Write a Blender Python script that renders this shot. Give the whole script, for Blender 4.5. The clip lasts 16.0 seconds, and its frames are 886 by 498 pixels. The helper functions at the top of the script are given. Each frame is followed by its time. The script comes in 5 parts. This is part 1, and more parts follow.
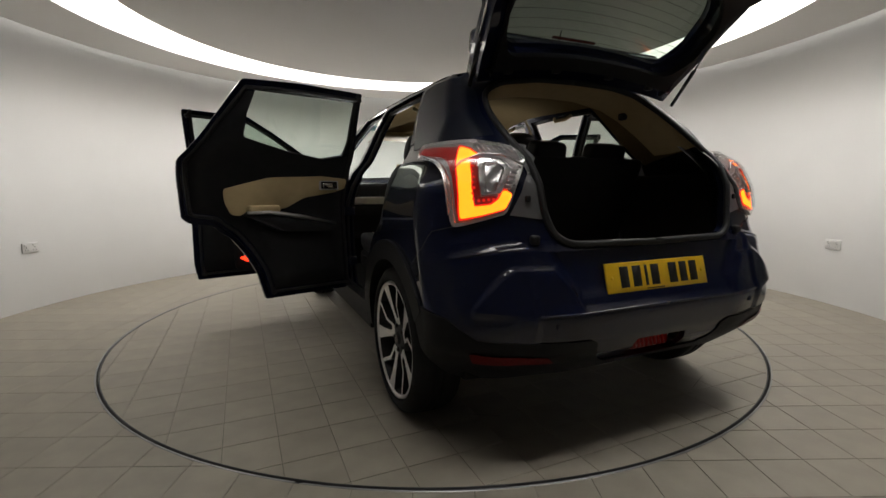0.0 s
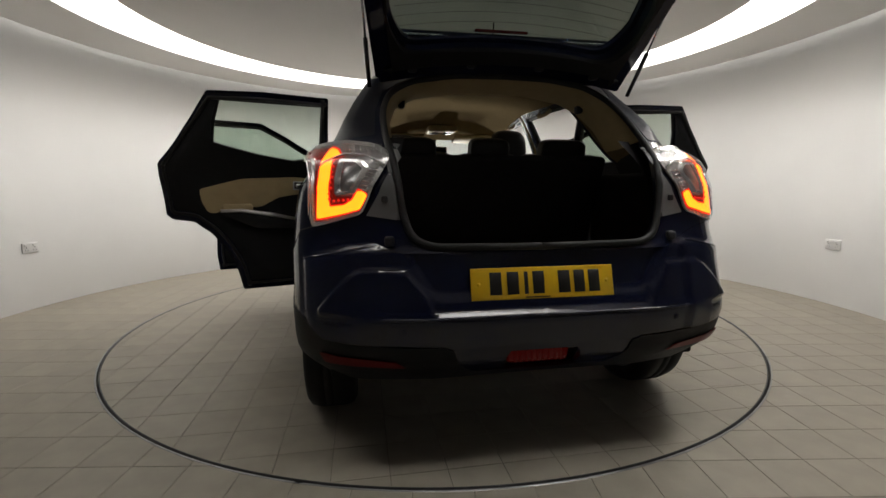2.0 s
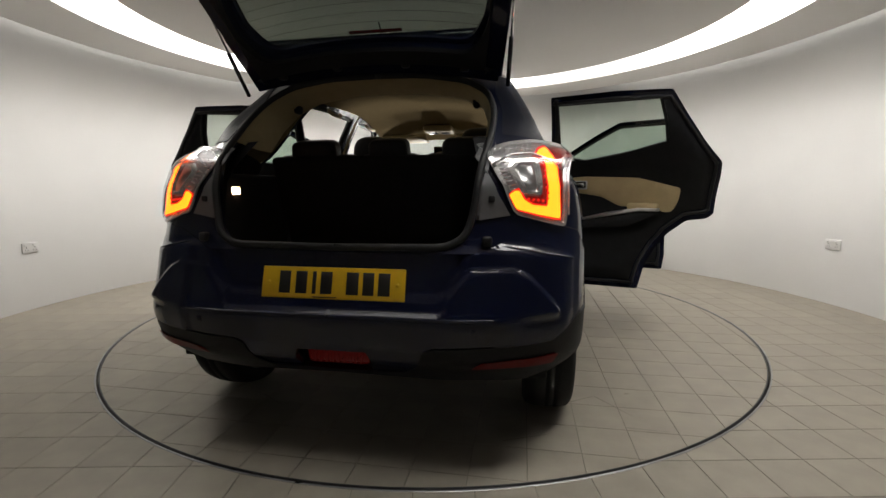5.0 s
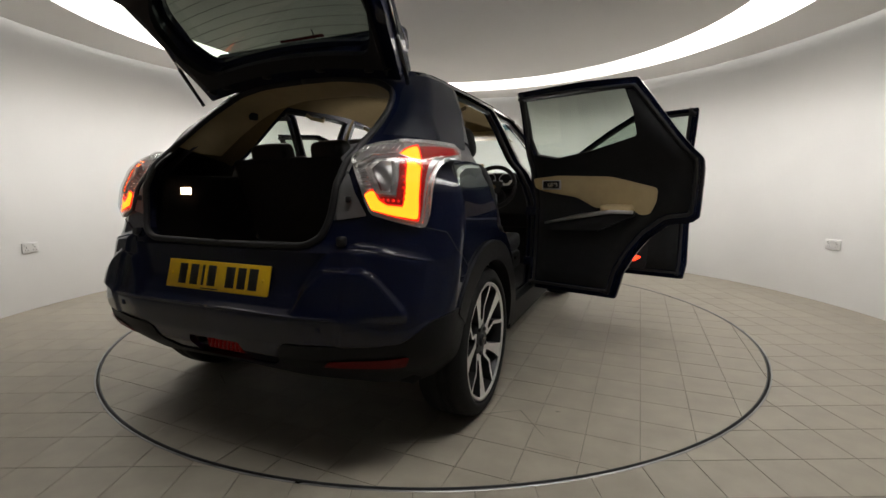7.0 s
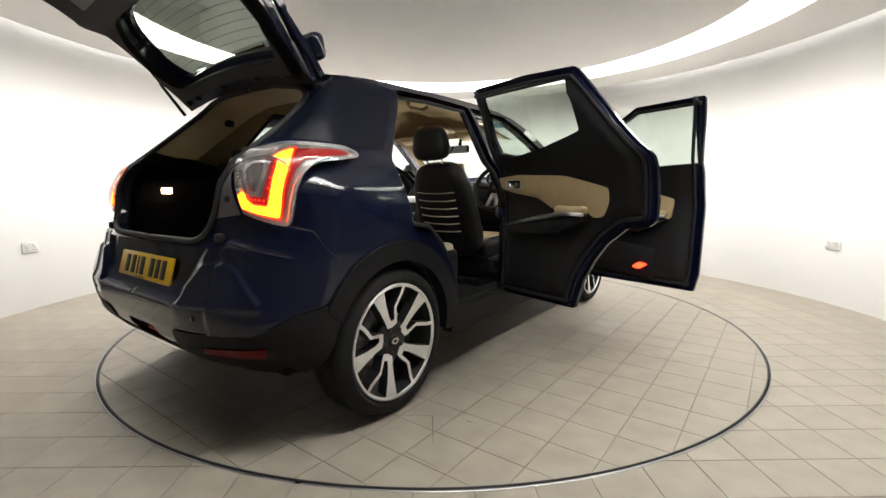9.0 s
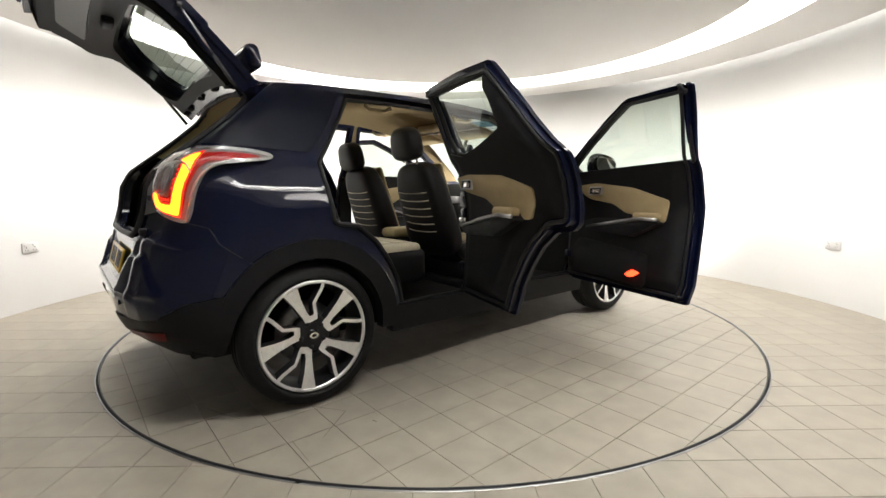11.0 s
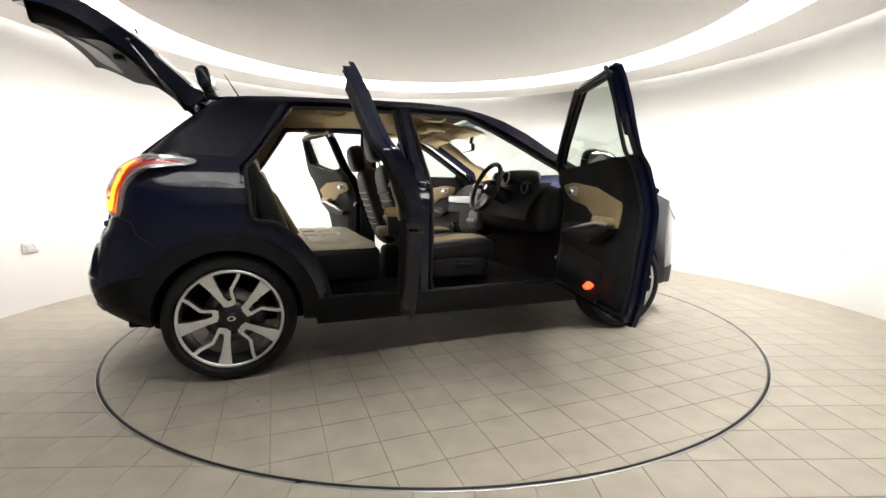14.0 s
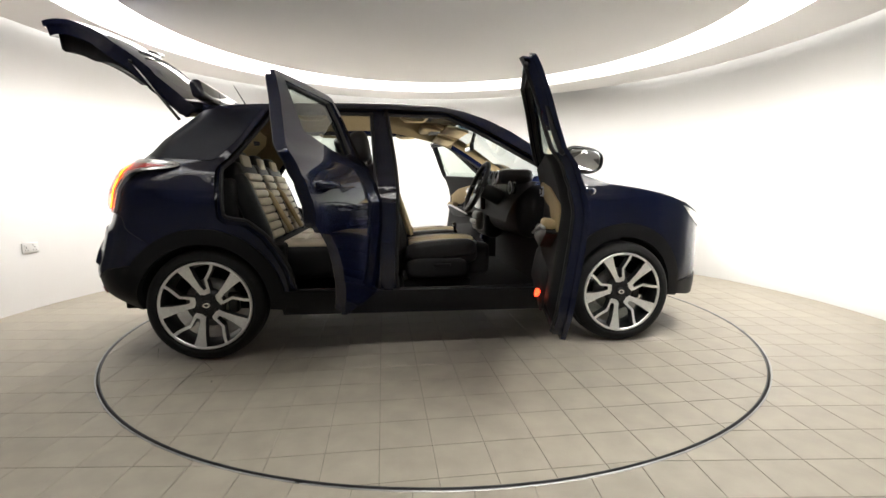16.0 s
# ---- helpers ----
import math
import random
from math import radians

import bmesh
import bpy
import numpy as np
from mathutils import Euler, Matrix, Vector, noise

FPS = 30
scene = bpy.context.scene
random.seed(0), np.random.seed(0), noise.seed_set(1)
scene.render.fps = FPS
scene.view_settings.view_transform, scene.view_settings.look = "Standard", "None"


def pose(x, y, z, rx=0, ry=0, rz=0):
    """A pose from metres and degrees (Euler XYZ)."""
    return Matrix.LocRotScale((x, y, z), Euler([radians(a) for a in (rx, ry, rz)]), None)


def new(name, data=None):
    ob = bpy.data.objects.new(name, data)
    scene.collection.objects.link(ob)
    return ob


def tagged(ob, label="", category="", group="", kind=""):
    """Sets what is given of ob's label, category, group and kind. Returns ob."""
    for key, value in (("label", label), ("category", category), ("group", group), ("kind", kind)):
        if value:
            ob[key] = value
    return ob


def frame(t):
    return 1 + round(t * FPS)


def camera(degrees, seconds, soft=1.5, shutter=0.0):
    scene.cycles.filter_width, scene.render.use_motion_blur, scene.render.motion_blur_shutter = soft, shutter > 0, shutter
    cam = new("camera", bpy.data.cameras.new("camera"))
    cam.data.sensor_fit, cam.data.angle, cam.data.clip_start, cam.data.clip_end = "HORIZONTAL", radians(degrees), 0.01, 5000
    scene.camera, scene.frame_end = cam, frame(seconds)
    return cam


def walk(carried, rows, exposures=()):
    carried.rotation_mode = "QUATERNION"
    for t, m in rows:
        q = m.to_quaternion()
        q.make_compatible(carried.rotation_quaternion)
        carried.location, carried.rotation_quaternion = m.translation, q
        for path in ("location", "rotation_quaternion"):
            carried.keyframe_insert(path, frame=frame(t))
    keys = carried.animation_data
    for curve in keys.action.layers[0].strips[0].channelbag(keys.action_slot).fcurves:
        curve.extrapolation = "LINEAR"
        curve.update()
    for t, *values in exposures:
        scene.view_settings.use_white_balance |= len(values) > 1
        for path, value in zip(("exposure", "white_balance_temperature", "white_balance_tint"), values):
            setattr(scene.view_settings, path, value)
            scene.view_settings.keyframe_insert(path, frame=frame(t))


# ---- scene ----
cam = camera(88.94, 16.0)
EYE = (0.0, -3.5955, 0.9875)
VIEW = Matrix.Translation(EYE) @ pose(0, 0, 0, 90 - 7.486, 0, -0.8363) @ pose(0, 0, 0, 0, 0, -0.134)
walk(cam, [(0.0, VIEW), (16.0, VIEW)],
     exposures=[(0.0, -0.62, 6500, 10), (4.0, -0.37, 6500, 10), (6.5, -0.45, 6500, 10), (7.0, -0.37, 6490, 10), (8.0, -0.18, 6460, 10), (8.5, 0.22, 6440, 10),
                (9.0, 0.61, 6440, 10), (11.5, 0.73, 6440, 10), (14.5, 0.83, 6440, 10), (16.0, 0.65, 6440, 10)])

# turntable: turns clockwise seen from above, car standing on it
TABLE_R = 2.214
ROOM_R = 3.40
CAR_X, CAR_Y = 0.033, -1.4403


def turn_at(t):
    u = (t - 8) / 8
    return -(6.6534 * (t - 3.4751) - 0.8496 * (u * u - 1) + 0.0622 * (u ** 3 - u))


# ---- light ----
world = bpy.data.worlds.new("world")
scene.world = world
world.use_nodes = True
world.node_tree.nodes["Background"].inputs[0].default_value = (0.02, 0.02, 0.02, 1)
world.node_tree.nodes["Background"].inputs[1].default_value = 0.2
COVE_GLOW = 11.0
SLOT_GLOW = 1.6
HEADLIGHT_GLOW = 2600.0

# ---- materials ----
def material(name, color, rough=0.5, metal=0.0, coat=0.0, noise_scale=0.0, vary=0.0, bump=0.0, bump_scale=0.0,
             emit=None, glow=0.0, spec=0.5, rand=0.0, trans=0.0, ior=1.45, alpha=1.0, rough_vary=0.0):
    m = bpy.data.materials.new(name)
    m.use_nodes = True
    nt = m.node_tree
    b = nt.nodes["Principled BSDF"]
    b.inputs["Base Color"].default_value = (*color, 1)
    b.inputs["Roughness"].default_value = rough
    b.inputs["Metallic"].default_value = metal
    b.inputs["Coat Weight"].default_value = coat
    b.inputs["Coat Roughness"].default_value = 0.03
    b.inputs["Specular IOR Level"].default_value = spec
    b.inputs["Transmission Weight"].default_value = trans
    b.inputs["IOR"].default_value = ior
    b.inputs["Alpha"].default_value = alpha
    if emit:
        b.inputs["Emission Color"].default_value = (*emit, 1)
        b.inputs["Emission Strength"].default_value = glow
    if noise_scale or bump or rand:
        tc = nt.nodes.new("ShaderNodeTexCoord")
    if vary or rand:
        n = nt.nodes.new("ShaderNodeTexNoise")
        n.inputs["Scale"].default_value = noise_scale
        n.inputs["Detail"].default_value = 6
        nt.links.new(tc.outputs["Object"], n.inputs["Vector"])
        r = nt.nodes.new("ShaderNodeMapRange")
        r.inputs["From Min"].default_value, r.inputs["From Max"].default_value = 0.3, 0.7
        r.inputs["To Min"].default_value, r.inputs["To Max"].default_value = 1 - vary, 1 + vary
        nt.links.new(n.outputs["Fac"], r.inputs["Value"])
        val = r.outputs["Result"]
        if rand:
            oi = nt.nodes.new("ShaderNodeObjectInfo")
            r2 = nt.nodes.new("ShaderNodeMapRange")
            r2.inputs["To Min"].default_value, r2.inputs["To Max"].default_value = 1 - rand, 1 + rand
            nt.links.new(oi.outputs["Random"], r2.inputs["Value"])
            mu = nt.nodes.new("ShaderNodeMath")
            mu.operation = "MULTIPLY"
            nt.links.new(val, mu.inputs[0])
            nt.links.new(r2.outputs["Result"], mu.inputs[1])
            val = mu.outputs[0]
        mix = nt.nodes.new("ShaderNodeVectorMath")
        mix.operation = "SCALE"
        mix.inputs[0].default_value = color
        nt.links.new(val, mix.inputs["Scale"])
        nt.links.new(mix.outputs[0], b.inputs["Base Color"])
        if rough_vary:
            r3 = nt.nodes.new("ShaderNodeMapRange")
            r3.inputs["From Min"].default_value, r3.inputs["From Max"].default_value = 0.3, 0.7
            r3.inputs["To Min"].default_value, r3.inputs["To Max"].default_value = rough - rough_vary, rough + rough_vary
            nt.links.new(n.outputs["Fac"], r3.inputs["Value"])
            nt.links.new(r3.outputs["Result"], b.inputs["Roughness"])
    if bump:
        n2 = nt.nodes.new("ShaderNodeTexNoise")
        n2.inputs["Scale"].default_value = bump_scale
        n2.inputs["Detail"].default_value = 4
        nt.links.new(tc.outputs["Object"], n2.inputs["Vector"])
        bp = nt.nodes.new("ShaderNodeBump")
        bp.inputs["Strength"].default_value = bump
        bp.inputs["Distance"].default_value = 0.002
        nt.links.new(n2.outputs["Fac"], bp.inputs["Height"])
        nt.links.new(bp.outputs["Normal"], b.inputs["Normal"])
    return m


WALL = material("wall_paint", (0.72, 0.71, 0.69), 0.7, noise_scale=1.3, vary=0.03, bump=0.12, bump_scale=90)
CEIL = material("ceiling_paint", (0.88, 0.86, 0.835), 0.8, noise_scale=0.8, vary=0.02, bump=0.08, bump_scale=120)
TILE = material("floor_tile", (0.33, 0.298, 0.243), 0.55, spec=0.3, noise_scale=7, vary=0.11, bump=0.14, bump_scale=70, rand=0.04, rough_vary=0.08)
GROUT = material("grout", (0.19, 0.17, 0.14), 0.9, noise_scale=30, vary=0.25, bump=0.3, bump_scale=200)
STEEL = material("ring_steel", (0.30, 0.30, 0.30), 0.35, 1.0, noise_scale=14, vary=0.25, rough_vary=0.1)
RING_DARK = material("ring_dark", (0.05, 0.05, 0.05), 0.45, 0.5, noise_scale=14, vary=0.3)
SCUFF = material("scuff", (0.10, 0.09, 0.075), 0.7, noise_scale=60, vary=0.4)
RUBBER_GAP = material("dark_gap", (0.012, 0.012, 0.012), 0.8, noise_scale=20, vary=0.3)
COVE = material("cove_lamp", (0.9, 0.9, 0.9), 0.5, emit=(1.0, 0.985, 0.955), glow=COVE_GLOW)
SLOT = material("slot_lamp", (0.9, 0.9, 0.9), 0.5, emit=(1.0, 0.985, 0.955), glow=SLOT_GLOW)
SOCKET = material("socket_plastic", (0.72, 0.71, 0.69), 0.35, noise_scale=20, vary=0.02)
HALL = material("hall_paint", (0.33, 0.325, 0.315), 0.8, noise_scale=8, vary=0.1)

# ---- mesh helpers ----
def from_lists(name, verts, faces, mat, smooth=False):
    me = bpy.data.meshes.new(name)
    me.from_pydata([tuple(v) for v in verts], [], faces)
    me.validate()
    if mat:
        me.materials.append(mat)
    if smooth:
        me.shade_smooth()
    return me


def part(name, me, parent, label=""):
    ob = new(name, me)
    ob.parent = parent
    if label:
        tagged(ob, label)
    return ob


def thing(name, me, label, category, group="", kind=""):
    return tagged(new(name, me), label, category, group, kind)


def lathe(profile, steps=96, start=0.0, end=360.0):
    """Vertices and faces of a profile of (radius, z) swept round the z axis."""
    full = abs(end - start) >= 359.99
    rings = steps if full else steps + 1
    vs = []
    for i in range(rings):
        a = radians(start + (end - start) * i / steps)
        vs += [(r * math.cos(a), r * math.sin(a), z) for r, z in profile]
    n = len(profile)
    fs = []
    for i in range(steps):
        j = (i + 1) % rings
        for k in range(n - 1):
            fs.append((i * n + k, j * n + k, j * n + k + 1, i * n + k + 1))
    return vs, fs


def box_lists(x0, x1, y0, y1, z0, z1):
    vs = [(x, y, z) for x in (x0, x1) for y in (y0, y1) for z in (z0, z1)]
    fs = [(0, 1, 3, 2), (4, 6, 7, 5), (0, 4, 5, 1), (2, 3, 7, 6), (0, 2, 6, 4), (1, 5, 7, 3)]
    return vs, fs


def rounded_box(x0, x1, y0, y1, z0, z1, r, seg=2):
    bm = bmesh.new()
    vs, fs = box_lists(x0, x1, y0, y1, z0, z1)
    bv = [bm.verts.new(v) for v in vs]
    for f in fs:
        bm.faces.new([bv[i] for i in f])
    bmesh.ops.recalc_face_normals(bm, faces=bm.faces[:])
    bmesh.ops.bevel(bm, geom=bm.edges[:], offset=r, segments=seg, profile=0.5, affect="EDGES")
    return bm


def mesh_of(bm, name, mat, smooth=True):
    me = bpy.data.meshes.new(name)
    bm.to_mesh(me)
    bm.free()
    me.materials.append(mat)
    if smooth:
        me.shade_smooth()
    return me


# ---- room ----
WALL_TOP = 2.40
# curved wall, open to a dark hall on the side where the car drives in
HALF = 82
wv, wf = lathe([(ROOM_R, 0), (ROOM_R, WALL_TOP), (ROOM_R + 0.12, WALL_TOP), (ROOM_R + 0.12, 0)], 140, -90 + HALF, 270 - HALF)
thing("wall_round", from_lists("wall_round", wv, wf, WALL, True), "white painted curved showroom wall", "wall", kind="structure")
hv, hf = lathe([(ROOM_R + 0.1, -0.02), (5.2, -0.02), (5.2, 2.9), (ROOM_R + 0.1, 2.9), (ROOM_R + 0.1, WALL_TOP)], 40, -92 - HALF, -88 + HALF)
thing("wall_hall", from_lists("wall_hall", hv, hf, HALL), "grey unlit hall outside the drive-in opening", "wall", kind="structure")
for nm, a in (("wall_hall_end_1", -92 - HALF), ("wall_hall_end_2", -88 + HALF)):
    c, s_ = math.cos(radians(a)), math.sin(radians(a))
    thing(nm, from_lists(nm, [(r * c, r * s_, z) for r, z in ((ROOM_R + 0.1, -0.02), (5.2, -0.02), (5.2, 2.9), (ROOM_R + 0.1, 2.9))], [(0, 1, 2, 3)], HALL), "grey end wall of the hall", "wall", kind="structure")

# ceiling: outer soffit ring, lit cove, centre disc
SOFFIT_IN, SOFFIT_OUT, SOFFIT_Z, SOFFIT_RIM = 2.66, 3.362, 2.285, 2.322
DISC_R, DISC_Z, COVE_TOP = 2.24, 2.305, 2.62
sv, sf = lathe([(SOFFIT_IN, COVE_TOP), (SOFFIT_IN, SOFFIT_Z), (SOFFIT_OUT, SOFFIT_RIM), (SOFFIT_OUT, SOFFIT_RIM + 0.03), (SOFFIT_IN + 0.05, SOFFIT_Z + 0.03), (SOFFIT_IN + 0.05, COVE_TOP)], 180)
thing("ceiling_soffit", from_lists("ceiling_soffit", sv, sf, CEIL), "pale grey painted ring soffit of the ceiling", "ceiling", kind="structure")
dv, df = lathe([(0.0, DISC_Z), (DISC_R, DISC_Z), (DISC_R, DISC_Z + 0.05), (DISC_R - 0.25, DISC_Z + 0.12), (DISC_R - 0.25, COVE_TOP)], 180)
thing("ceiling_disc", from_lists("ceiling_disc", dv, df, CEIL), "pale grey round ceiling disc", "ceiling", kind="structure")
tv, tf = lathe([(0.0, COVE_TOP + 0.03), (ROOM_R + 0.12, COVE_TOP + 0.03), (ROOM_R + 0.12, WALL_TOP), (ROOM_R, WALL_TOP), (ROOM_R - 0.005, WALL_TOP + 0.02), (SOFFIT_OUT - 0.03, WALL_TOP + 0.02), (SOFFIT_OUT - 0.03, SOFFIT_RIM + 0.035)], 180)
thing("ceiling_top", from_lists("ceiling_top", tv, tf, CEIL), "white painted upper ceiling above the cove", "ceiling", kind="structure")
# lamps in the cove; a short stretch on one far flank is out, and fades in at its ends
cove = thing("cove_light", None, "continuous white cove light round the ceiling disc", "ceiling light")
# stepped glow stands in for light spilling along the unlit stretch
DIM = [material("cove_dim_glow", (0.9, 0.9, 0.9), 0.5, emit=(1.0, 0.985, 0.955), glow=COVE_GLOW * k) for k in (0.65, 0.4, 0.25, 0.16)]
# 200 to 264, out of view, is dimmed to darken the near left floor
strips = [(66, 180, COVE), (180, 200, COVE), (200, 264, DIM[3]), (264, 391, COVE)]
strips += [(391 + 2.5 * k, 393.5 + 2.5 * k, DIM[k]) for k in range(4)] + [(41, 56.5, DIM[3])] + [(64 - 2.5 * k, 66.5 - 2.5 * k, DIM[k]) for k in range(4)]
for a0, a1, mat in strips:
    v, f = lathe([(DISC_R - 0.2, COVE_TOP - 0.01), (SOFFIT_IN - 0.01, COVE_TOP - 0.01)], max(3, int((a1 - a0) / 2)), a0, a1)
    part("lamp_strip", from_lists("lamp_strip", v, f, mat), cove)
slot = thing("slot_light", None, "thin light slot along the top of the curved wall", "ceiling light")
SLOT_DIM = [material("slot_lamp_dim", (0.9, 0.9, 0.9), 0.5, emit=(1.0, 0.985, 0.955), glow=SLOT_GLOW * k) for k in (0.8, 0.6, 0.45, 0.32, 0.24, 0.2)]
slots = [(74, 265, SLOT), (-85, 40, SLOT)]
slots += [(40 + 3 * k, 43 + 3 * k, SLOT_DIM[k]) for k in range(6)] + [(71 - 3 * k, 74 - 3 * k, SLOT_DIM[k]) for k in range(5)] + [(58, 59, SLOT_DIM[5])]
for a0, a1, mat in slots:
    v, f = lathe([(SOFFIT_OUT - 0.02, WALL_TOP + 0.015), (ROOM_R - 0.008, WALL_TOP + 0.015)], max(2, int((a1 - a0) / 2)), a0, a1)
    part("lamp_strip", from_lists("slot_strip", v, f, mat), slot)


# ---- double sockets on the wall ----
def wall_socket(angle):
    ob = thing("wall_socket", None, "white double power socket on the curved wall", "socket", "wall sockets")
    part("plate", mesh_of(rounded_box(-0.073, 0.073, -0.009, 0.0, -0.043, 0.043, 0.004), "socket_plate", SOCKET), ob)
    for sx in (-0.037, 0.037):
        part("switch", mesh_of(rounded_box(sx - 0.018, sx - 0.003, -0.013, -0.008, 0.012, 0.032, 0.0015, 1), "switch", SOCKET), ob)
        for hx, hz in ((0.0, 0.004), (-0.011, -0.018), (0.011, -0.018)):
            v, f = box_lists(sx + hx - 0.003, sx + hx + 0.003, -0.0096, -0.0085, hz - 0.004, hz + 0.004)
            part("pin_hole", from_lists("pin_hole", v, f, RUBBER_GAP), ob)
    a = radians(angle)
    ob.matrix_basis = Matrix.Translation(((ROOM_R - 0.001) * math.cos(a), (ROOM_R - 0.001) * math.sin(a), 0.515)) @ pose(0, 0, 0, 0, 0, angle - 90)
    return ob


wall_socket(180 - 3.2)
wall_socket(3.1)

# ---- car materials ----
PAINT = material("blue_paint", (0.0012, 0.0031, 0.0175), 0.4, 0.0, 1.0, noise_scale=900, vary=0.3, spec=0.1)
PILLAR = material("satin_pillar_film", (0.0025, 0.0042, 0.0115), 0.36, spec=0.22, noise_scale=60, vary=0.1, bump=0.15, bump_scale=900)
CLAD = material("black_cladding", (0.009, 0.009, 0.010), 0.5, spec=0.2, noise_scale=40, vary=0.1, bump=0.25, bump_scale=700)
TRIM = material("black_trim", (0.010, 0.010, 0.011), 0.6, spec=0.25, noise_scale=25, vary=0.12, bump=0.3, bump_scale=500)
CARPET = material("black_carpet", (0.010, 0.010, 0.010), 0.95, noise_scale=60, vary=0.3, bump=0.6, bump_scale=900)
BEIGE = material("beige_trim", (0.46, 0.36, 0.20), 0.6, spec=0.2, noise_scale=18, vary=0.05, bump=0.3, bump_scale=350)
IVORY = material("ivory_leather", (0.58, 0.51, 0.38), 0.5, noise_scale=14, vary=0.06, bump=0.4, bump_scale=220)
# also used on the pillar trim, where the darker tone stands for shade
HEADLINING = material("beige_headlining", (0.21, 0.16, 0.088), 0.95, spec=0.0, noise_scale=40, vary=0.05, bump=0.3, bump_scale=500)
LEATHER = material("black_leather", (0.011, 0.011, 0.012), 0.45, spec=0.3, noise_scale=20, vary=0.12, bump=0.4, bump_scale=260)
SILVER = material("silver_trim", (0.55, 0.55, 0.56), 0.3, 1.0, noise_scale=30, vary=0.06)
CHROME = material("chrome", (0.8, 0.8, 0.8), 0.08, 1.0)
ALLOY = material("machined_alloy", (0.86, 0.86, 0.85), 0.34, 0.8, noise_scale=60, vary=0.06)
ALLOY_DARK = material("dark_alloy", (0.035, 0.035, 0.037), 0.35, 0.6, noise_scale=20, vary=0.1)
TYRE = material("tyre_rubber", (0.011, 0.011, 0.011), 0.7, spec=0.3, noise_scale=30, vary=0.2, bump=0.3, bump_scale=160)
DISC = material("brake_steel", (0.35, 0.34, 0.33), 0.4, 1.0, noise_scale=30, vary=0.2)
RED = material("red_lens", (0.13, 0.005, 0.005), 0.3, spec=0.15, noise_scale=90, vary=0.2)
TAIL_RED = material("tail_lens_red", (0.26, 0.015, 0.015), 0.15, coat=0.5, emit=(1.0, 0.02, 0.01), glow=0.10, noise_scale=60, vary=0.2)
RED_LIT = material("red_lamp_lit", (0.5, 0.01, 0.01), 0.2, emit=(1.0, 0.025, 0.012), glow=0.9, noise_scale=90, vary=0.1)
FOG = material("fog_lens", (0.055, 0.003, 0.003), 0.2, coat=0.3, emit=(1.0, 0.02, 0.01), glow=0.025, noise_scale=120, vary=0.3)
GUIDE = material("light_guide", (0.9, 0.3, 0.05), 0.2, emit=(1.0, 0.15, 0.004), glow=6.0)
COURTESY = material("courtesy_red", (0.6, 0.02, 0.01), 0.2, emit=(1.0, 0.035, 0.01), glow=5.0)
BOOT_LAMP = material("boot_lamp", (0.9, 0.85, 0.7), 0.3, emit=(1.0, 0.62, 0.36), glow=16.0)
HEADLAMP = material("headlamp_lit", (0.9, 0.9, 0.9), 0.2, emit=(1.0, 0.97, 0.92), glow=HEADLIGHT_GLOW)
PLATE = material("plate_yellow", (0.72, 0.44, 0.012), 0.35, coat=0.3, noise_scale=40, vary=0.03)
BAR = material("plate_black", (0.012, 0.011, 0.01), 0.5)
LENS = material("clear_lens", (0.95, 0.95, 0.95), 0.03, trans=1.0, ior=1.25)
LAMP_WHITE = material("lamp_reflector", (0.80, 0.80, 0.80), 0.18, 0.75, noise_scale=160, vary=0.08)
LAMP_BACK = material("lamp_backing", (0.50, 0.48, 0.48), 0.2, 0.45, noise_scale=120, vary=0.2)
GREY = material("grey_plastic", (0.12, 0.12, 0.12), 0.45, noise_scale=30, vary=0.05, bump=0.2, bump_scale=500)
BLACK = material("gloss_black", (0.008, 0.008, 0.009), 0.12, coat=0.6)
RUBBER = material("rubber_seal", (0.010, 0.010, 0.010), 0.6, bump=0.2, bump_scale=300)
MIRROR = material("mirror_glass", (0.85, 0.87, 0.88), 0.02, 1.0)


def tinted_glass(name, tint, gloss=0.08):
    m = bpy.data.materials.new(name)
    m.use_nodes = True
    nt = m.node_tree
    nt.nodes.clear()
    out = nt.nodes.new("ShaderNodeOutputMaterial")
    mix = nt.nodes.new("ShaderNodeMixShader")
    tr = nt.nodes.new("ShaderNodeBsdfTransparent")
    gl = nt.nodes.new("ShaderNodeBsdfGlossy")
    lw = nt.nodes.new("ShaderNodeLayerWeight")
    lw.inputs["Blend"].default_value = 0.5
    pw = nt.nodes.new("ShaderNodeMath")
    pw.operation = "POWER"
    pw.inputs[1].default_value = 4.0
    fr = nt.nodes.new("ShaderNodeMapRange")
    fr.inputs["To Min"].default_value, fr.inputs["To Max"].default_value = gloss, 0.9
    nt.links.new(lw.outputs["Facing"], pw.inputs[0])
    nt.links.new(pw.outputs[0], fr.inputs["Value"])
    tr.inputs[0].default_value = (*tint, 1)
    gl.inputs["Roughness"].default_value = 0.01
    nt.links.new(fr.outputs[0], mix.inputs[0])
    nt.links.new(tr.outputs[0], mix.inputs[1])
    nt.links.new(gl.outputs[0], mix.inputs[2])
    nt.links.new(mix.outputs[0], out.inputs[0])
    return m


GLASS = tinted_glass("green_glass", (0.62, 0.70, 0.64))
DARK_GLASS = tinted_glass("privacy_glass", (0.30, 0.35, 0.31))
SCREEN = tinted_glass("windscreen_glass", (0.82, 0.88, 0.85))
SHADE = tinted_glass("shade_band", (0.30, 0.52, 0.66))
CLEAR = tinted_glass("clear_lamp_lens", (0.95, 0.95, 0.95))


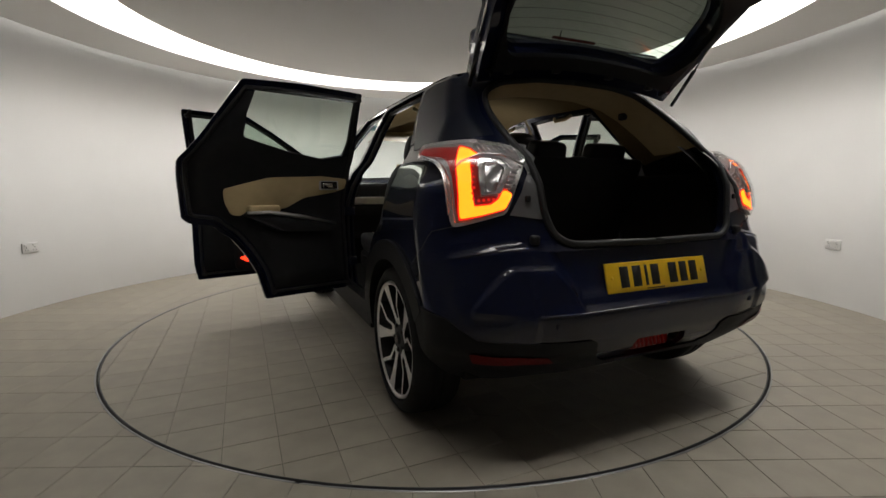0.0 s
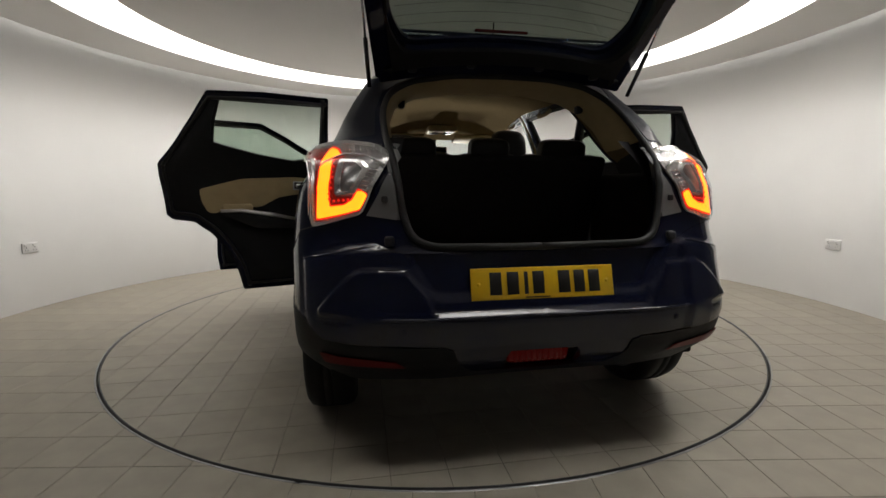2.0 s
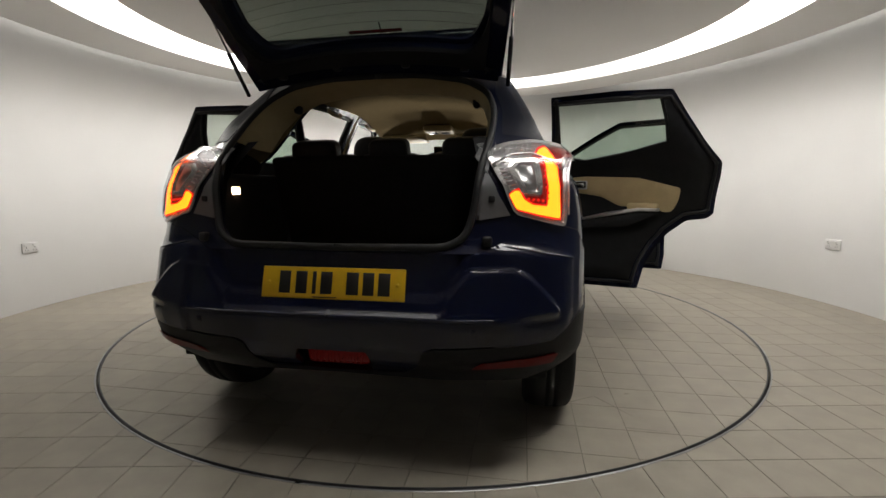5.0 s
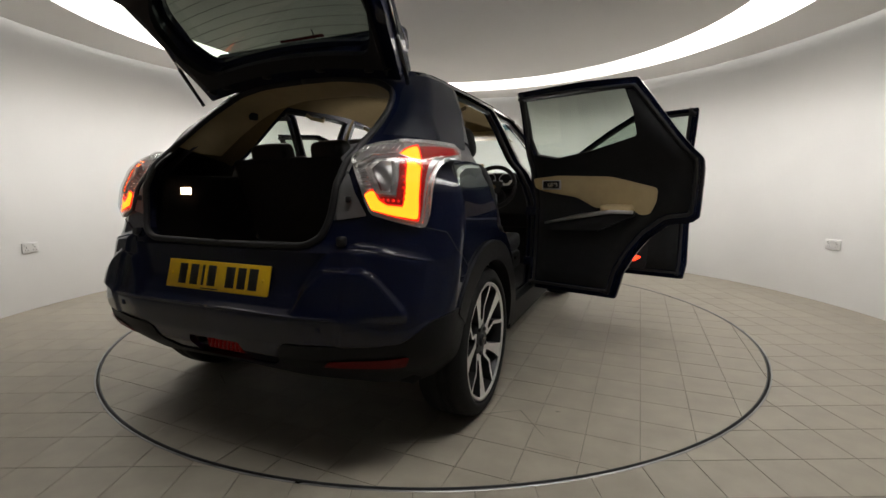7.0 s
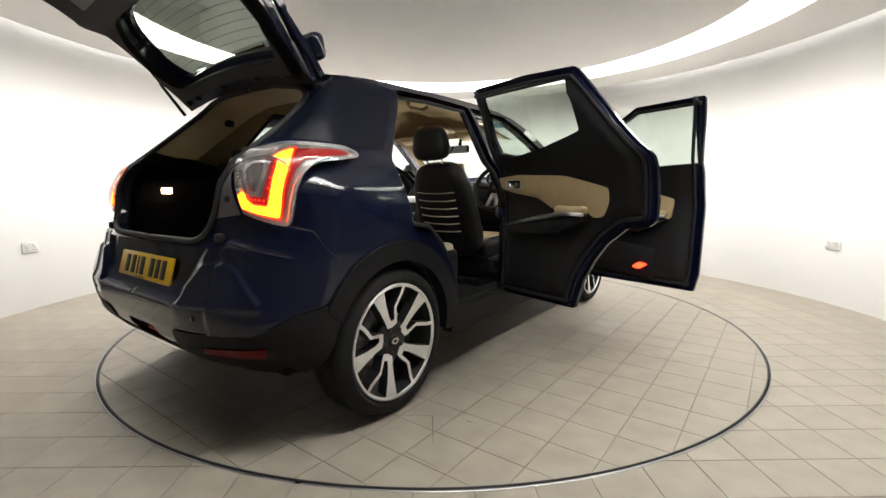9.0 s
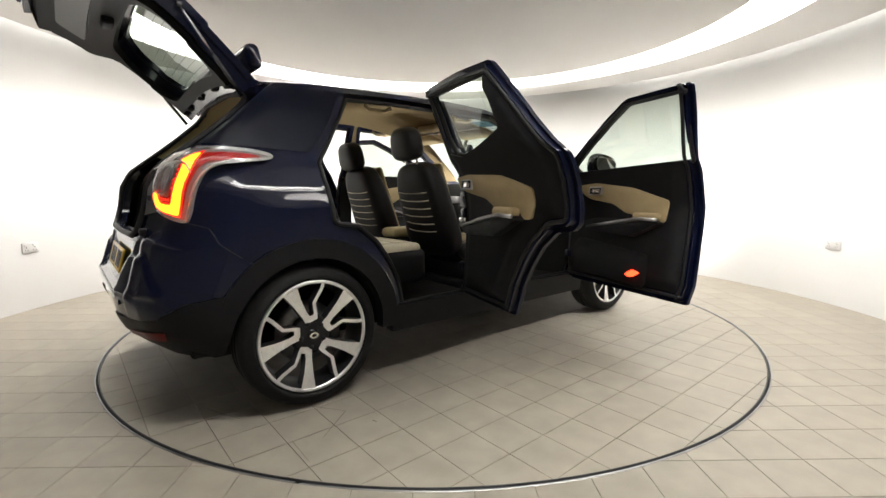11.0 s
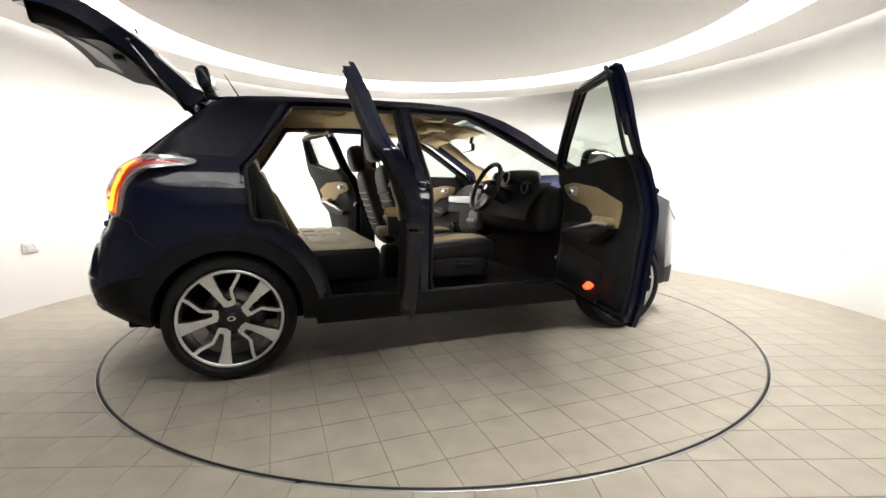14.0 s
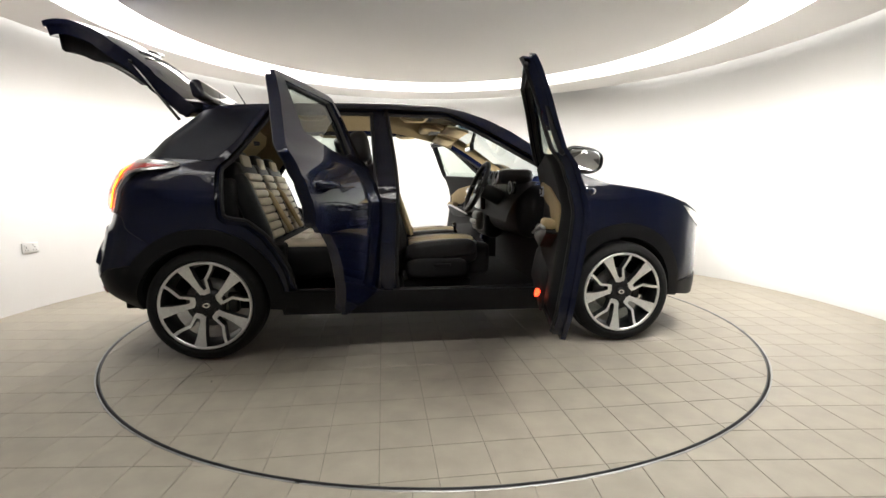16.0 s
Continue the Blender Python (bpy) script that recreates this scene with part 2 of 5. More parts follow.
# ---- car surface: smooth curves and the body mapping ----
def curve(xs, ys, smooth):
    """A table smoothed over a window, as a function."""
    g = np.arange(xs[0] - 0.4, xs[-1] + 0.4, 0.004)
    v = np.interp(g, xs, ys)
    k = max(1, int(smooth / 0.004))
    w = np.hanning(k + 2)[1:-1]
    pad = np.pad(v, (k, k), mode="edge")
    v = np.convolve(pad, w / w.sum(), mode="same")[k:-k]
    return lambda a: np.interp(a, g, v)


HALF_W = curve([0.20, 0.30, 0.45, 0.60, 0.78, 0.90, 1.00, 1.08, 1.15, 1.25, 1.35, 1.47, 1.54],
               [0.82, 0.845, 0.862, 0.868, 0.872, 0.869, 0.853, 0.800, 0.735, 0.685, 0.640, 0.575, 0.505], 0.035)
REAR_Y = curve([0.20, 0.27, 0.33, 0.40, 0.46, 0.53, 0.565, 0.582, 0.62, 0.72, 0.775, 0.80, 0.90, 1.00, 1.10, 1.20, 1.30, 1.40, 1.50, 1.54],
               [-0.46, -0.53, -0.60, -0.662, -0.686, -0.698, -0.700, -0.671, -0.658, -0.632, -0.622, -0.60, -0.575, -0.565, -0.52, -0.41, -0.30, -0.19, -0.09, -0.06], 0.016)
REAR_SOFT = curve([0.20, 0.27, 0.33, 0.40, 0.46, 0.53, 0.565, 0.582, 0.62, 0.72, 0.775, 0.80, 0.90, 1.00, 1.10, 1.20, 1.30, 1.40, 1.50, 1.54],
               [-0.46, -0.53, -0.60, -0.658, -0.680, -0.690, -0.682, -0.676, -0.662, -0.632, -0.622, -0.60, -0.575, -0.565, -0.52, -0.41, -0.30, -0.19, -0.09, -0.06], 0.10)
ROOF_Z = curve([-0.2, -0.06, 0.27, 0.76, 1.11, 1.40, 1.59, 1.78, 2.07, 2.36, 2.64, 2.85, 3.02, 3.12, 3.20, 3.31],
               [1.48, 1.493, 1.515, 1.532, 1.536, 1.522, 1.480, 1.405, 1.210, 1.035, 0.995, 0.955, 0.895, 0.845, 0.80, 0.66], 0.10)
FRONT_IN = curve([2.2, 2.5, 2.8, 3.0, 3.15, 3.26, 3.34], [0.0, 0.01, 0.045, 0.095, 0.17, 0.30, 0.50], 0.12)
W0, Y0, RC = 0.88, -0.66, 0.20
Q_CORNER = Y0 + RC
Q_REAR = Q_CORNER - RC * math.pi / 2
Q_MID = Q_REAR - (W0 - RC)
POD = [(-0.965, 0.721), (-0.824, 0.727), (-0.779, 0.706), (-0.698, 0.634), (-0.656, 0.590), (-0.665, 0.572), (-1.064, 0.574), (-1.037, 0.634)]


def smoothstep(a, b, x):
    k = min(max((x - a) / (b - a), 0.0), 1.0)
    return k * k * (3 - 2 * k)


def base_point(q, z=0.5):
    """Rounded rectangle path: side, corner, rear; with its outward normal."""
    if q >= Q_CORNER:
        return W0, q, 1.0, 0.0
    if q >= Q_REAR:
        # the corner tightens above the lamps
        r = RC * (1 - 0.72 * smoothstep(1.13, 1.30, z))
        d = RC - r
        w = (Q_CORNER - q) / (RC * math.pi / 2) * (2 * d + r * math.pi / 2)
        if w < d:
            return W0, Q_CORNER - w, 1.0, 0.0
        if w < d + r * math.pi / 2:
            a = (w - d) / r
            return W0 - r + r * math.cos(a), Q_CORNER - d - r * math.sin(a), math.cos(a), -math.sin(a)
        return W0 - r - (w - d - r * math.pi / 2), Y0, 0.0, -1.0
    return q - Q_MID, Y0, 0.0, -1.0


def body(q, z, out=0.0):
    """A point of the right flank or the rear, at path length q and height z; out: metres outwards."""
    bx, by, nx, ny = base_point(q, z)
    fade = 1 - smoothstep(-0.66, 0.45, by) if by > -0.66 else 1.0
    hw = float(HALF_W(z))
    bow = 0.075 * smoothstep(0.38, 0.82, bx)
    pull = 0.018 * 2 * nx * -ny
    x = bx * hw / W0 - pull - float(FRONT_IN(by)) * (1 if by > 2 else 0)
    # the shoulder rolls in above the flank
    x -= 0.016 * smoothstep(0.895, 0.99, z) * (1 - smoothstep(1.03, 1.10, z)) * smoothstep(-0.55, -0.15, by)
    x -= 0.07 * smoothstep(0.42, 0.27, z) * smoothstep(0.0, -0.20, by)
    ry = float(REAR_Y(z))
    ry += (float(REAR_SOFT(z)) - ry) * smoothstep(0.58, 0.76, bx)
    y = by + (ry - Y0 + bow) * fade
    return Vector((x + nx * out, y + ny * out, z))


def side_sign(v, s):
    return Vector((v[0] * s, v[1], v[2]))


def inside(p, poly):
    x, y = p
    c = False
    j = len(poly) - 1
    for i in range(len(poly)):
        xi, yi = poly[i]
        xj, yj = poly[j]
        if (yi > y) != (yj > y) and x < (xj - xi) * (y - yi) / (yj - yi) + xi:
            c = not c
        j = i
    return c


def rounded(poly, r, n=4):
    """Round the corners of a polygon."""
    out = []
    m = len(poly)
    for i in range(m):
        p, a, b = Vector(poly[i]), Vector(poly[i - 1]), Vector(poly[(i + 1) % m])
        da, db = (a - p), (b - p)
        ra, rb = min(r, da.length * 0.45), min(r, db.length * 0.45)
        s, e = p + da.normalized() * ra, p + db.normalized() * rb
        for k in range(n + 1):
            t = k / n
            w = s * (1 - t) ** 2 + p * 2 * t * (1 - t) + e * t * t
            out.append((w.x, w.y))
    return out


def resample(poly, d):
    out = []
    for i, p in enumerate(poly):
        a, b = Vector(p), Vector(poly[(i + 1) % len(poly)])
        n = max(1, int(round((b - a).length / d)))
        for k in range(n):
            w = a.lerp(b, k / n)
            if not out or (Vector(out[-1]) - w).length > d * 0.12:
                out.append((w.x, w.y))
    return out


def arc_points(cx, cz, r, a0, a1, n=18, rz=None):
    return [(cx + r * math.cos(radians(a0 + (a1 - a0) * k / n)), cz + (rz or r) * math.sin(radians(a0 + (a1 - a0) * k / n))) for k in range(n + 1)]


def fill(outline, holes=(), d=0.03):
    """Triangles of an outline with holes, with an even inner grid."""
    from mathutils.geometry import delaunay_2d_cdt
    loops = [resample(outline, d)] + [resample(h, d) for h in holes]
    verts, edges = [], []
    for lp in loops:
        o = len(verts)
        verts += [Vector(p) for p in lp]
        edges += [(o + k, o + (k + 1) % len(lp)) for k in range(len(lp))]
    arr = np.array([tuple(v) for v in verts])
    xs, ys = arr[:, 0], arr[:, 1]
    grid = []
    x = xs.min() + d / 2
    while x < xs.max():
        y = ys.min() + d / 2
        while y < ys.max():
            if ((xs - x) ** 2 + (ys - y) ** 2).min() > (d * 0.55) ** 2 and inside((x, y), loops[0]) and not any(inside((x, y), h) for h in loops[1:]):
                grid.append(Vector((x, y)))
            y += d
        x += d
    v, _, f, _, _, _ = delaunay_2d_cdt(verts + grid, edges, [], 0, 1e-5)
    tris = []
    for t in f:
        c = ((v[t[0]].x + v[t[1]].x + v[t[2]].x) / 3, (v[t[0]].y + v[t[1]].y + v[t[2]].y) / 3)
        if inside(c, loops[0]) and not any(inside(c, h) for h in loops[1:]):
            tris.append(tuple(t))
    return [(p.x, p.y) for p in v], tris


def shell(name, flat, to3d, mat, thick=0.0, sign=1, back=None):
    """A curved sheet from flat triangles; thick: gives it a back and edges. back: own mapping for the back."""
    pts, tris = flat
    vs = [side_sign(to3d(*p), sign) for p in pts]
    fs = [t if sign > 0 else t[::-1] for t in tris]
    flags = [True] * len(fs)
    if thick:
        n = len(vs)
        if back:
            bk = [side_sign(back(*p), sign) for p in pts]
        else:
            bk = [Vector((v[0] - sign * thick, v[1], v[2])) for v in vs]
        vs = vs + bk
        fs2 = [tuple(i + n for i in t[::-1]) for t in fs]
        count = {}
        for t in fs:
            for a, b in zip(t, t[1:] + t[:1]):
                count[(a, b)] = 1
        rim = [(a, b) for a, b in count if (b, a) not in count]
        o = len(vs)
        ids = {}
        for a, b in rim:
            for i in (a, b):
                if i not in ids:
                    ids[i] = o + 2 * len(ids)
                    vs += [vs[i].copy(), vs[i + n].copy()]
        fs = fs + fs2 + [(ids[b], ids[a], ids[a] + 1, ids[b] + 1) for a, b in rim]
    me = from_lists(name, vs, fs, mat, True)
    return me


def grid_sheet(name, nu, nv, f, mat, close=False):
    vs = [f(i / nu, j / nv) for i in range(nu + 1) for j in range(nv + 1)]
    fs = [(i * (nv + 1) + j, (i + 1) * (nv + 1) + j, (i + 1) * (nv + 1) + j + 1, i * (nv + 1) + j + 1) for i in range(nu) for j in range(nv)]
    return from_lists(name, vs, fs, mat, True)


def tube(name, path, r, mat, n=10):
    vs, fs = [], []
    P_ = [Vector(p) for p in path]
    for i, p in enumerate(P_):
        d = (P_[min(i + 1, len(P_) - 1)] - P_[max(i - 1, 0)]).normalized()
        a = d.orthogonal().normalized() if i == 0 else (a - d * a.dot(d)).normalized()
        b = d.cross(a)
        rr = r[i] if isinstance(r, (list, tuple)) else r
        vs += [p + (a * math.cos(2 * math.pi * k / n) + b * math.sin(2 * math.pi * k / n)) * rr for k in range(n)]
    for i in range(len(P_) - 1):
        for k in range(n):
            fs.append((i * n + k, i * n + (k + 1) % n, (i + 1) * n + (k + 1) % n, (i + 1) * n + k))
    fs += [tuple(range(n))[::-1], tuple(range((len(P_) - 1) * n, len(P_) * n))]
    return from_lists(name, vs, fs, mat, True)


def soft_box(name, mat, size, at, r=0.03, seg=3, rot=(0, 0, 0), taper=0.0, bulge=0.0):
    """A rounded block, tapered towards its top and bulged at its middle, in car space."""
    x, y, z = size
    bm = rounded_box(-x / 2, x / 2, -y / 2, y / 2, -z / 2, z / 2, r, seg)
    m = Matrix.Translation(at) @ pose(0, 0, 0, *rot)
    for v in bm.verts:
        k = 1 - taper * (v.co.z / z + 0.5)
        v.co.x *= k
        v.co = m @ v.co
    return mesh_of(bm, name, mat)


def blob(name, mat, size, at, rot=(0, 0, 0), power=3.0, sub=4, pinch=0.0):
    """A cushion-like superellipsoid in car space; pinch: narrower at the top."""
    bm = bmesh.new()
    bmesh.ops.create_icosphere(bm, subdivisions=sub, radius=1.0)
    m = Matrix.Translation(at) @ pose(0, 0, 0, *rot)
    for v in bm.verts:
        c = v.co
        k = (abs(c.x) ** power + abs(c.y) ** power + abs(c.z) ** power) ** (-1 / power)
        p = Vector((c.x * k * size[0] / 2, c.y * k * size[1] / 2, c.z * k * size[2] / 2))
        p.x *= 1 - pinch * (p.z / size[2] + 0.5)
        v.co = m @ p
    return mesh_of(bm, name, mat)


def q_of(y, z):
    """Path length of the flank point that lies at y."""
    lo, hi = Q_CORNER - RC * 0.9, 3.4
    for _ in range(26):
        mid = (lo + hi) / 2
        if body(mid, z).y < y:
            lo = mid
        else:
            hi = mid
    return lo


def at_y(y, z):
    return (q_of(y, z), z)


def at_x(x, z):
    lo, hi = Q_MID, Q_CORNER
    for _ in range(26):
        mid = (lo + hi) / 2
        if body(mid, z).x < x:
            lo = mid
        else:
            hi = mid
    return (lo, z)


def edge_distance(p, poly):
    best = 9.0
    for i in range(len(poly)):
        a, b = Vector(poly[i]), Vector(poly[(i + 1) % len(poly)])
        w, d = Vector(p) - a, b - a
        k = min(max(w.dot(d) / d.length_squared, 0), 1)
        best = min(best, (w - d * k).length)
    return best


def shrink(poly, d):
    """Move a polygon's edge inwards by about d."""
    out = []
    n = len(poly)
    area = sum(poly[i][0] * poly[(i + 1) % n][1] - poly[(i + 1) % n][0] * poly[i][1] for i in range(n))
    s = 1 if area > 0 else -1
    for i in range(n):
        p, a, b = Vector(poly[i]), Vector(poly[i - 1]), Vector(poly[(i + 1) % n])
        t = ((p - a).normalized() + (b - p).normalized()).normalized()
        nn = Vector((-t.y, t.x)) * s
        k = max(0.5, nn.dot(Vector((-(b - p).normalized().y, (b - p).normalized().x)) * s))
        w = p + nn * d / k
        out.append((w.x, w.y))
    return out


# ---- car ----
car = thing("car", None, "dark blue compact crossover car with open doors and raised tailgate", "car")
HUB_F, HUB_Z = 2.545, 0.328
REAR_DOOR = [(1.02, 0.36), (1.02, 1.0), (0.99, 1.495), (0.62, 1.50), (0.345, 1.488), (0.22, 1.30), (0.13, 1.175), (0.08, 1.12), (0.085, 0.98), (0.095, 0.83), (0.13, 0.80), (0.235, 0.785), (0.325, 0.71), (0.39, 0.62), (0.445, 0.51), (0.478, 0.36)]
FRONT_DOOR = [(1.078, 0.35), (1.062, 0.465), (1.072, 0.75), (1.078, 0.985), (1.068, 1.142), (1.02, 1.497), (1.44, 1.487), (1.62, 1.402), (1.80, 1.302), (2.06, 1.147), (2.125, 1.055), (2.11, 0.80), (2.08, 0.50), (2.03, 0.35)]
RIM = [(0.0, 1.48), (0.2, 1.475), (0.41, 1.445), (0.50, 1.39), (0.535, 1.30), (0.533, 1.19), (0.505, 1.05), (0.49, 0.92), (0.465, 0.83), (0.40, 0.795), (0.0, 0.79)]
RIM_SOFT = [RIM[0]] + [p for p in rounded(RIM, 0.045, 4) if 0.03 < p[0]] + [RIM[-1]]
rear_door_q = rounded([at_y(*p) for p in REAR_DOOR], 0.016)
front_door_q = rounded([at_y(*p) for p in FRONT_DOOR], 0.016)
roof_line = [at_y(y, float(ROOF_Z(y))) for y in (3.28, 3.20, 3.14, 3.08, 3.0, 2.9, 2.75, 2.6, 2.45, 2.3, 2.15, 2.0, 1.85, 1.7, 1.55, 1.4, 1.2, 1.0, 0.8, 0.6, 0.4, 0.25, 0.12)]
lower_edge = [at_x(0.0, 0.775), at_x(0.50, 0.775), at_x(0.56, 0.80), (-0.78, 0.845), (-0.638, 0.862), (-0.55, 0.842), at_y(-0.38, 0.78), at_y(-0.27, 0.695)]
ARCH_R = 0.440
arch_rear = [at_y(*p) for p in arc_points(0.0, HUB_Z, ARCH_R, 124, -4, 20)]
arch_front = [at_y(*p) for p in arc_points(HUB_F, HUB_Z, ARCH_R, 184, -6, 22)]
side_outline = roof_line + [(-0.55, 1.497), (-0.70, 1.50), (Q_MID, 1.505)] + [at_x(*p) for p in RIM_SOFT] + lower_edge + arch_rear + [at_y(0.47, 0.30), at_y(2.07, 0.275)] + arch_front + [at_y(3.10, 0.29), at_y(3.25, 0.30), at_y(3.315, 0.45), at_y(3.305, 0.62)]
side_flat = fill(side_outline, [rear_door_q, front_door_q], 0.03)
upper_trim = [p for p in roof_line if p[1] > 1.06] + [(-0.55, 1.47), (-0.75, 1.465)] + [at_x(x + 0.004, z) for x, z in RIM[2:6]] + [(-0.90, 1.195), at_y(-0.2, 1.18), at_y(0.02, 1.14), at_y(0.3, 1.07), at_y(1.0, 1.07), at_y(2.2, 1.07)]
upper_flat = fill(upper_trim, [shrink(rear_door_q, 0.03), shrink(front_door_q, 0.03)], 0.05)
lower_trim = [(-0.90, 1.191), at_y(-0.2, 1.176), at_y(0.02, 1.136), at_y(0.3, 1.066), at_y(1.0, 1.066), at_y(2.2, 1.066), at_y(2.2, 0.32), at_y(0.5, 0.32), at_y(0.42, 0.72), at_y(-0.35, 0.72), (-0.93, 0.78), (-0.94, 0.9)]
lower_flat = fill(lower_trim, [shrink(rear_door_q, 0.03), shrink(front_door_q, 0.03)], 0.06)
bumper_low = [(-0.842, 0.478), (-0.668, 0.492), (-0.56, 0.555), at_y(-0.385, 0.575)]
bumper_outline = [(Q_MID, 0.774)] + lower_edge[1:-1] + [at_y(*p) for p in arc_points(0.0, HUB_Z, ARCH_R, 126, 147, 6)] + bumper_low[::-1] + [(-1.085, 0.470), (-1.118, 0.452), (-1.134, 0.385), (-1.165, 0.357), (-1.29, 0.357), (-1.325, 0.437), (Q_MID, 0.437)]
bumper_flat = fill(rounded(bumper_outline[:1] + bumper_outline[1:], 0.004, 1), [], 0.0105)
clad_outline = [(Q_MID, 0.350), (-1.29, 0.353), (-1.167, 0.353), (-1.138, 0.383), (-1.122, 0.450), (-1.085, 0.466)] + [(q, z - 0.003) for q, z in bumper_low] + [at_y(*p) for p in arc_points(0.0, HUB_Z, 0.364, 150, 184, 8)] + [at_y(-0.42, 0.292), (-0.56, 0.292), (-0.66, 0.298), (-0.80, 0.308), (-1.1, 0.325), (Q_MID, 0.332)]
clad_flat = fill(clad_outline, [], 0.03)
arch_band = [at_y(*p) for p in arc_points(0.0, HUB_Z, ARCH_R + 0.006, 150, -5, 28)] + [at_y(*p) for p in arc_points(0.0, HUB_Z, 0.360, -5, 152, 26)]
band_flat = fill(arch_band, [], 0.025)
front_band = [at_y(*p) for p in arc_points(HUB_F, HUB_Z, ARCH_R + 0.006, 183, -7, 28)] + [at_y(*p) for p in arc_points(HUB_F, HUB_Z, 0.360, -7, 183, 26)]
front_band_flat = fill(front_band, [], 0.025)
PILLAR_EDGE = [at_y(0.29, 1.475), at_y(0.20, float(ROOF_Z(0.2)) - 0.012), (-0.55, 1.475), (-0.68, 1.47)] + [at_x(x + 0.022, z) for x, z in RIM[3:5]] + [at_x(0.565, 1.19), (-0.62, 1.182), at_y(-0.2, 1.172), at_y(0.05, 1.158), at_y(0.165, 1.275)]
pillar_flat = fill(rounded(PILLAR_EDGE, 0.01), [], 0.03)
sill_outline = [at_y(0.40, 0.40), at_y(2.10, 0.375), at_y(2.14, 0.235), at_y(0.43, 0.255)]
sill_flat = fill(sill_outline, [], 0.03)


def bumper_point(q, z):
    d = edge_distance((q, z), POD)
    d = d if inside((q, z), POD) else -d
    line = 0.802 - 0.17 * (q + 0.86)
    fold = 0.010 * smoothstep(0.014, -0.014, z - line) * smoothstep(-0.90, -0.86, q) * smoothstep(-0.56, -0.63, q)
    edge = -1.091 + (z - 0.586) * 0.62
    mid = -0.020 * smoothstep(0.024, -0.024, q - edge) * smoothstep(0.60, 0.655, z)
    return body(q, z, 0.004 + 0.017 * smoothstep(-0.008, 0.010, d) + mid + fold)


def jamb(flat_outline, name, s):
    ring = fill(flat_outline, [shrink(flat_outline, 0.03)], 0.03)
    part(name, shell(name, ring, lambda q, z: body(q, z, -0.045), PAINT, 0.02, s), car)
    inner = shrink(flat_outline, 0.034)
    path = [side_sign(body(q, z, -0.035), s) for q, z in resample(inner, 0.03)]
    part("door_seal", tube("door_seal", path + path[:1], 0.011, RUBBER, 6), car)


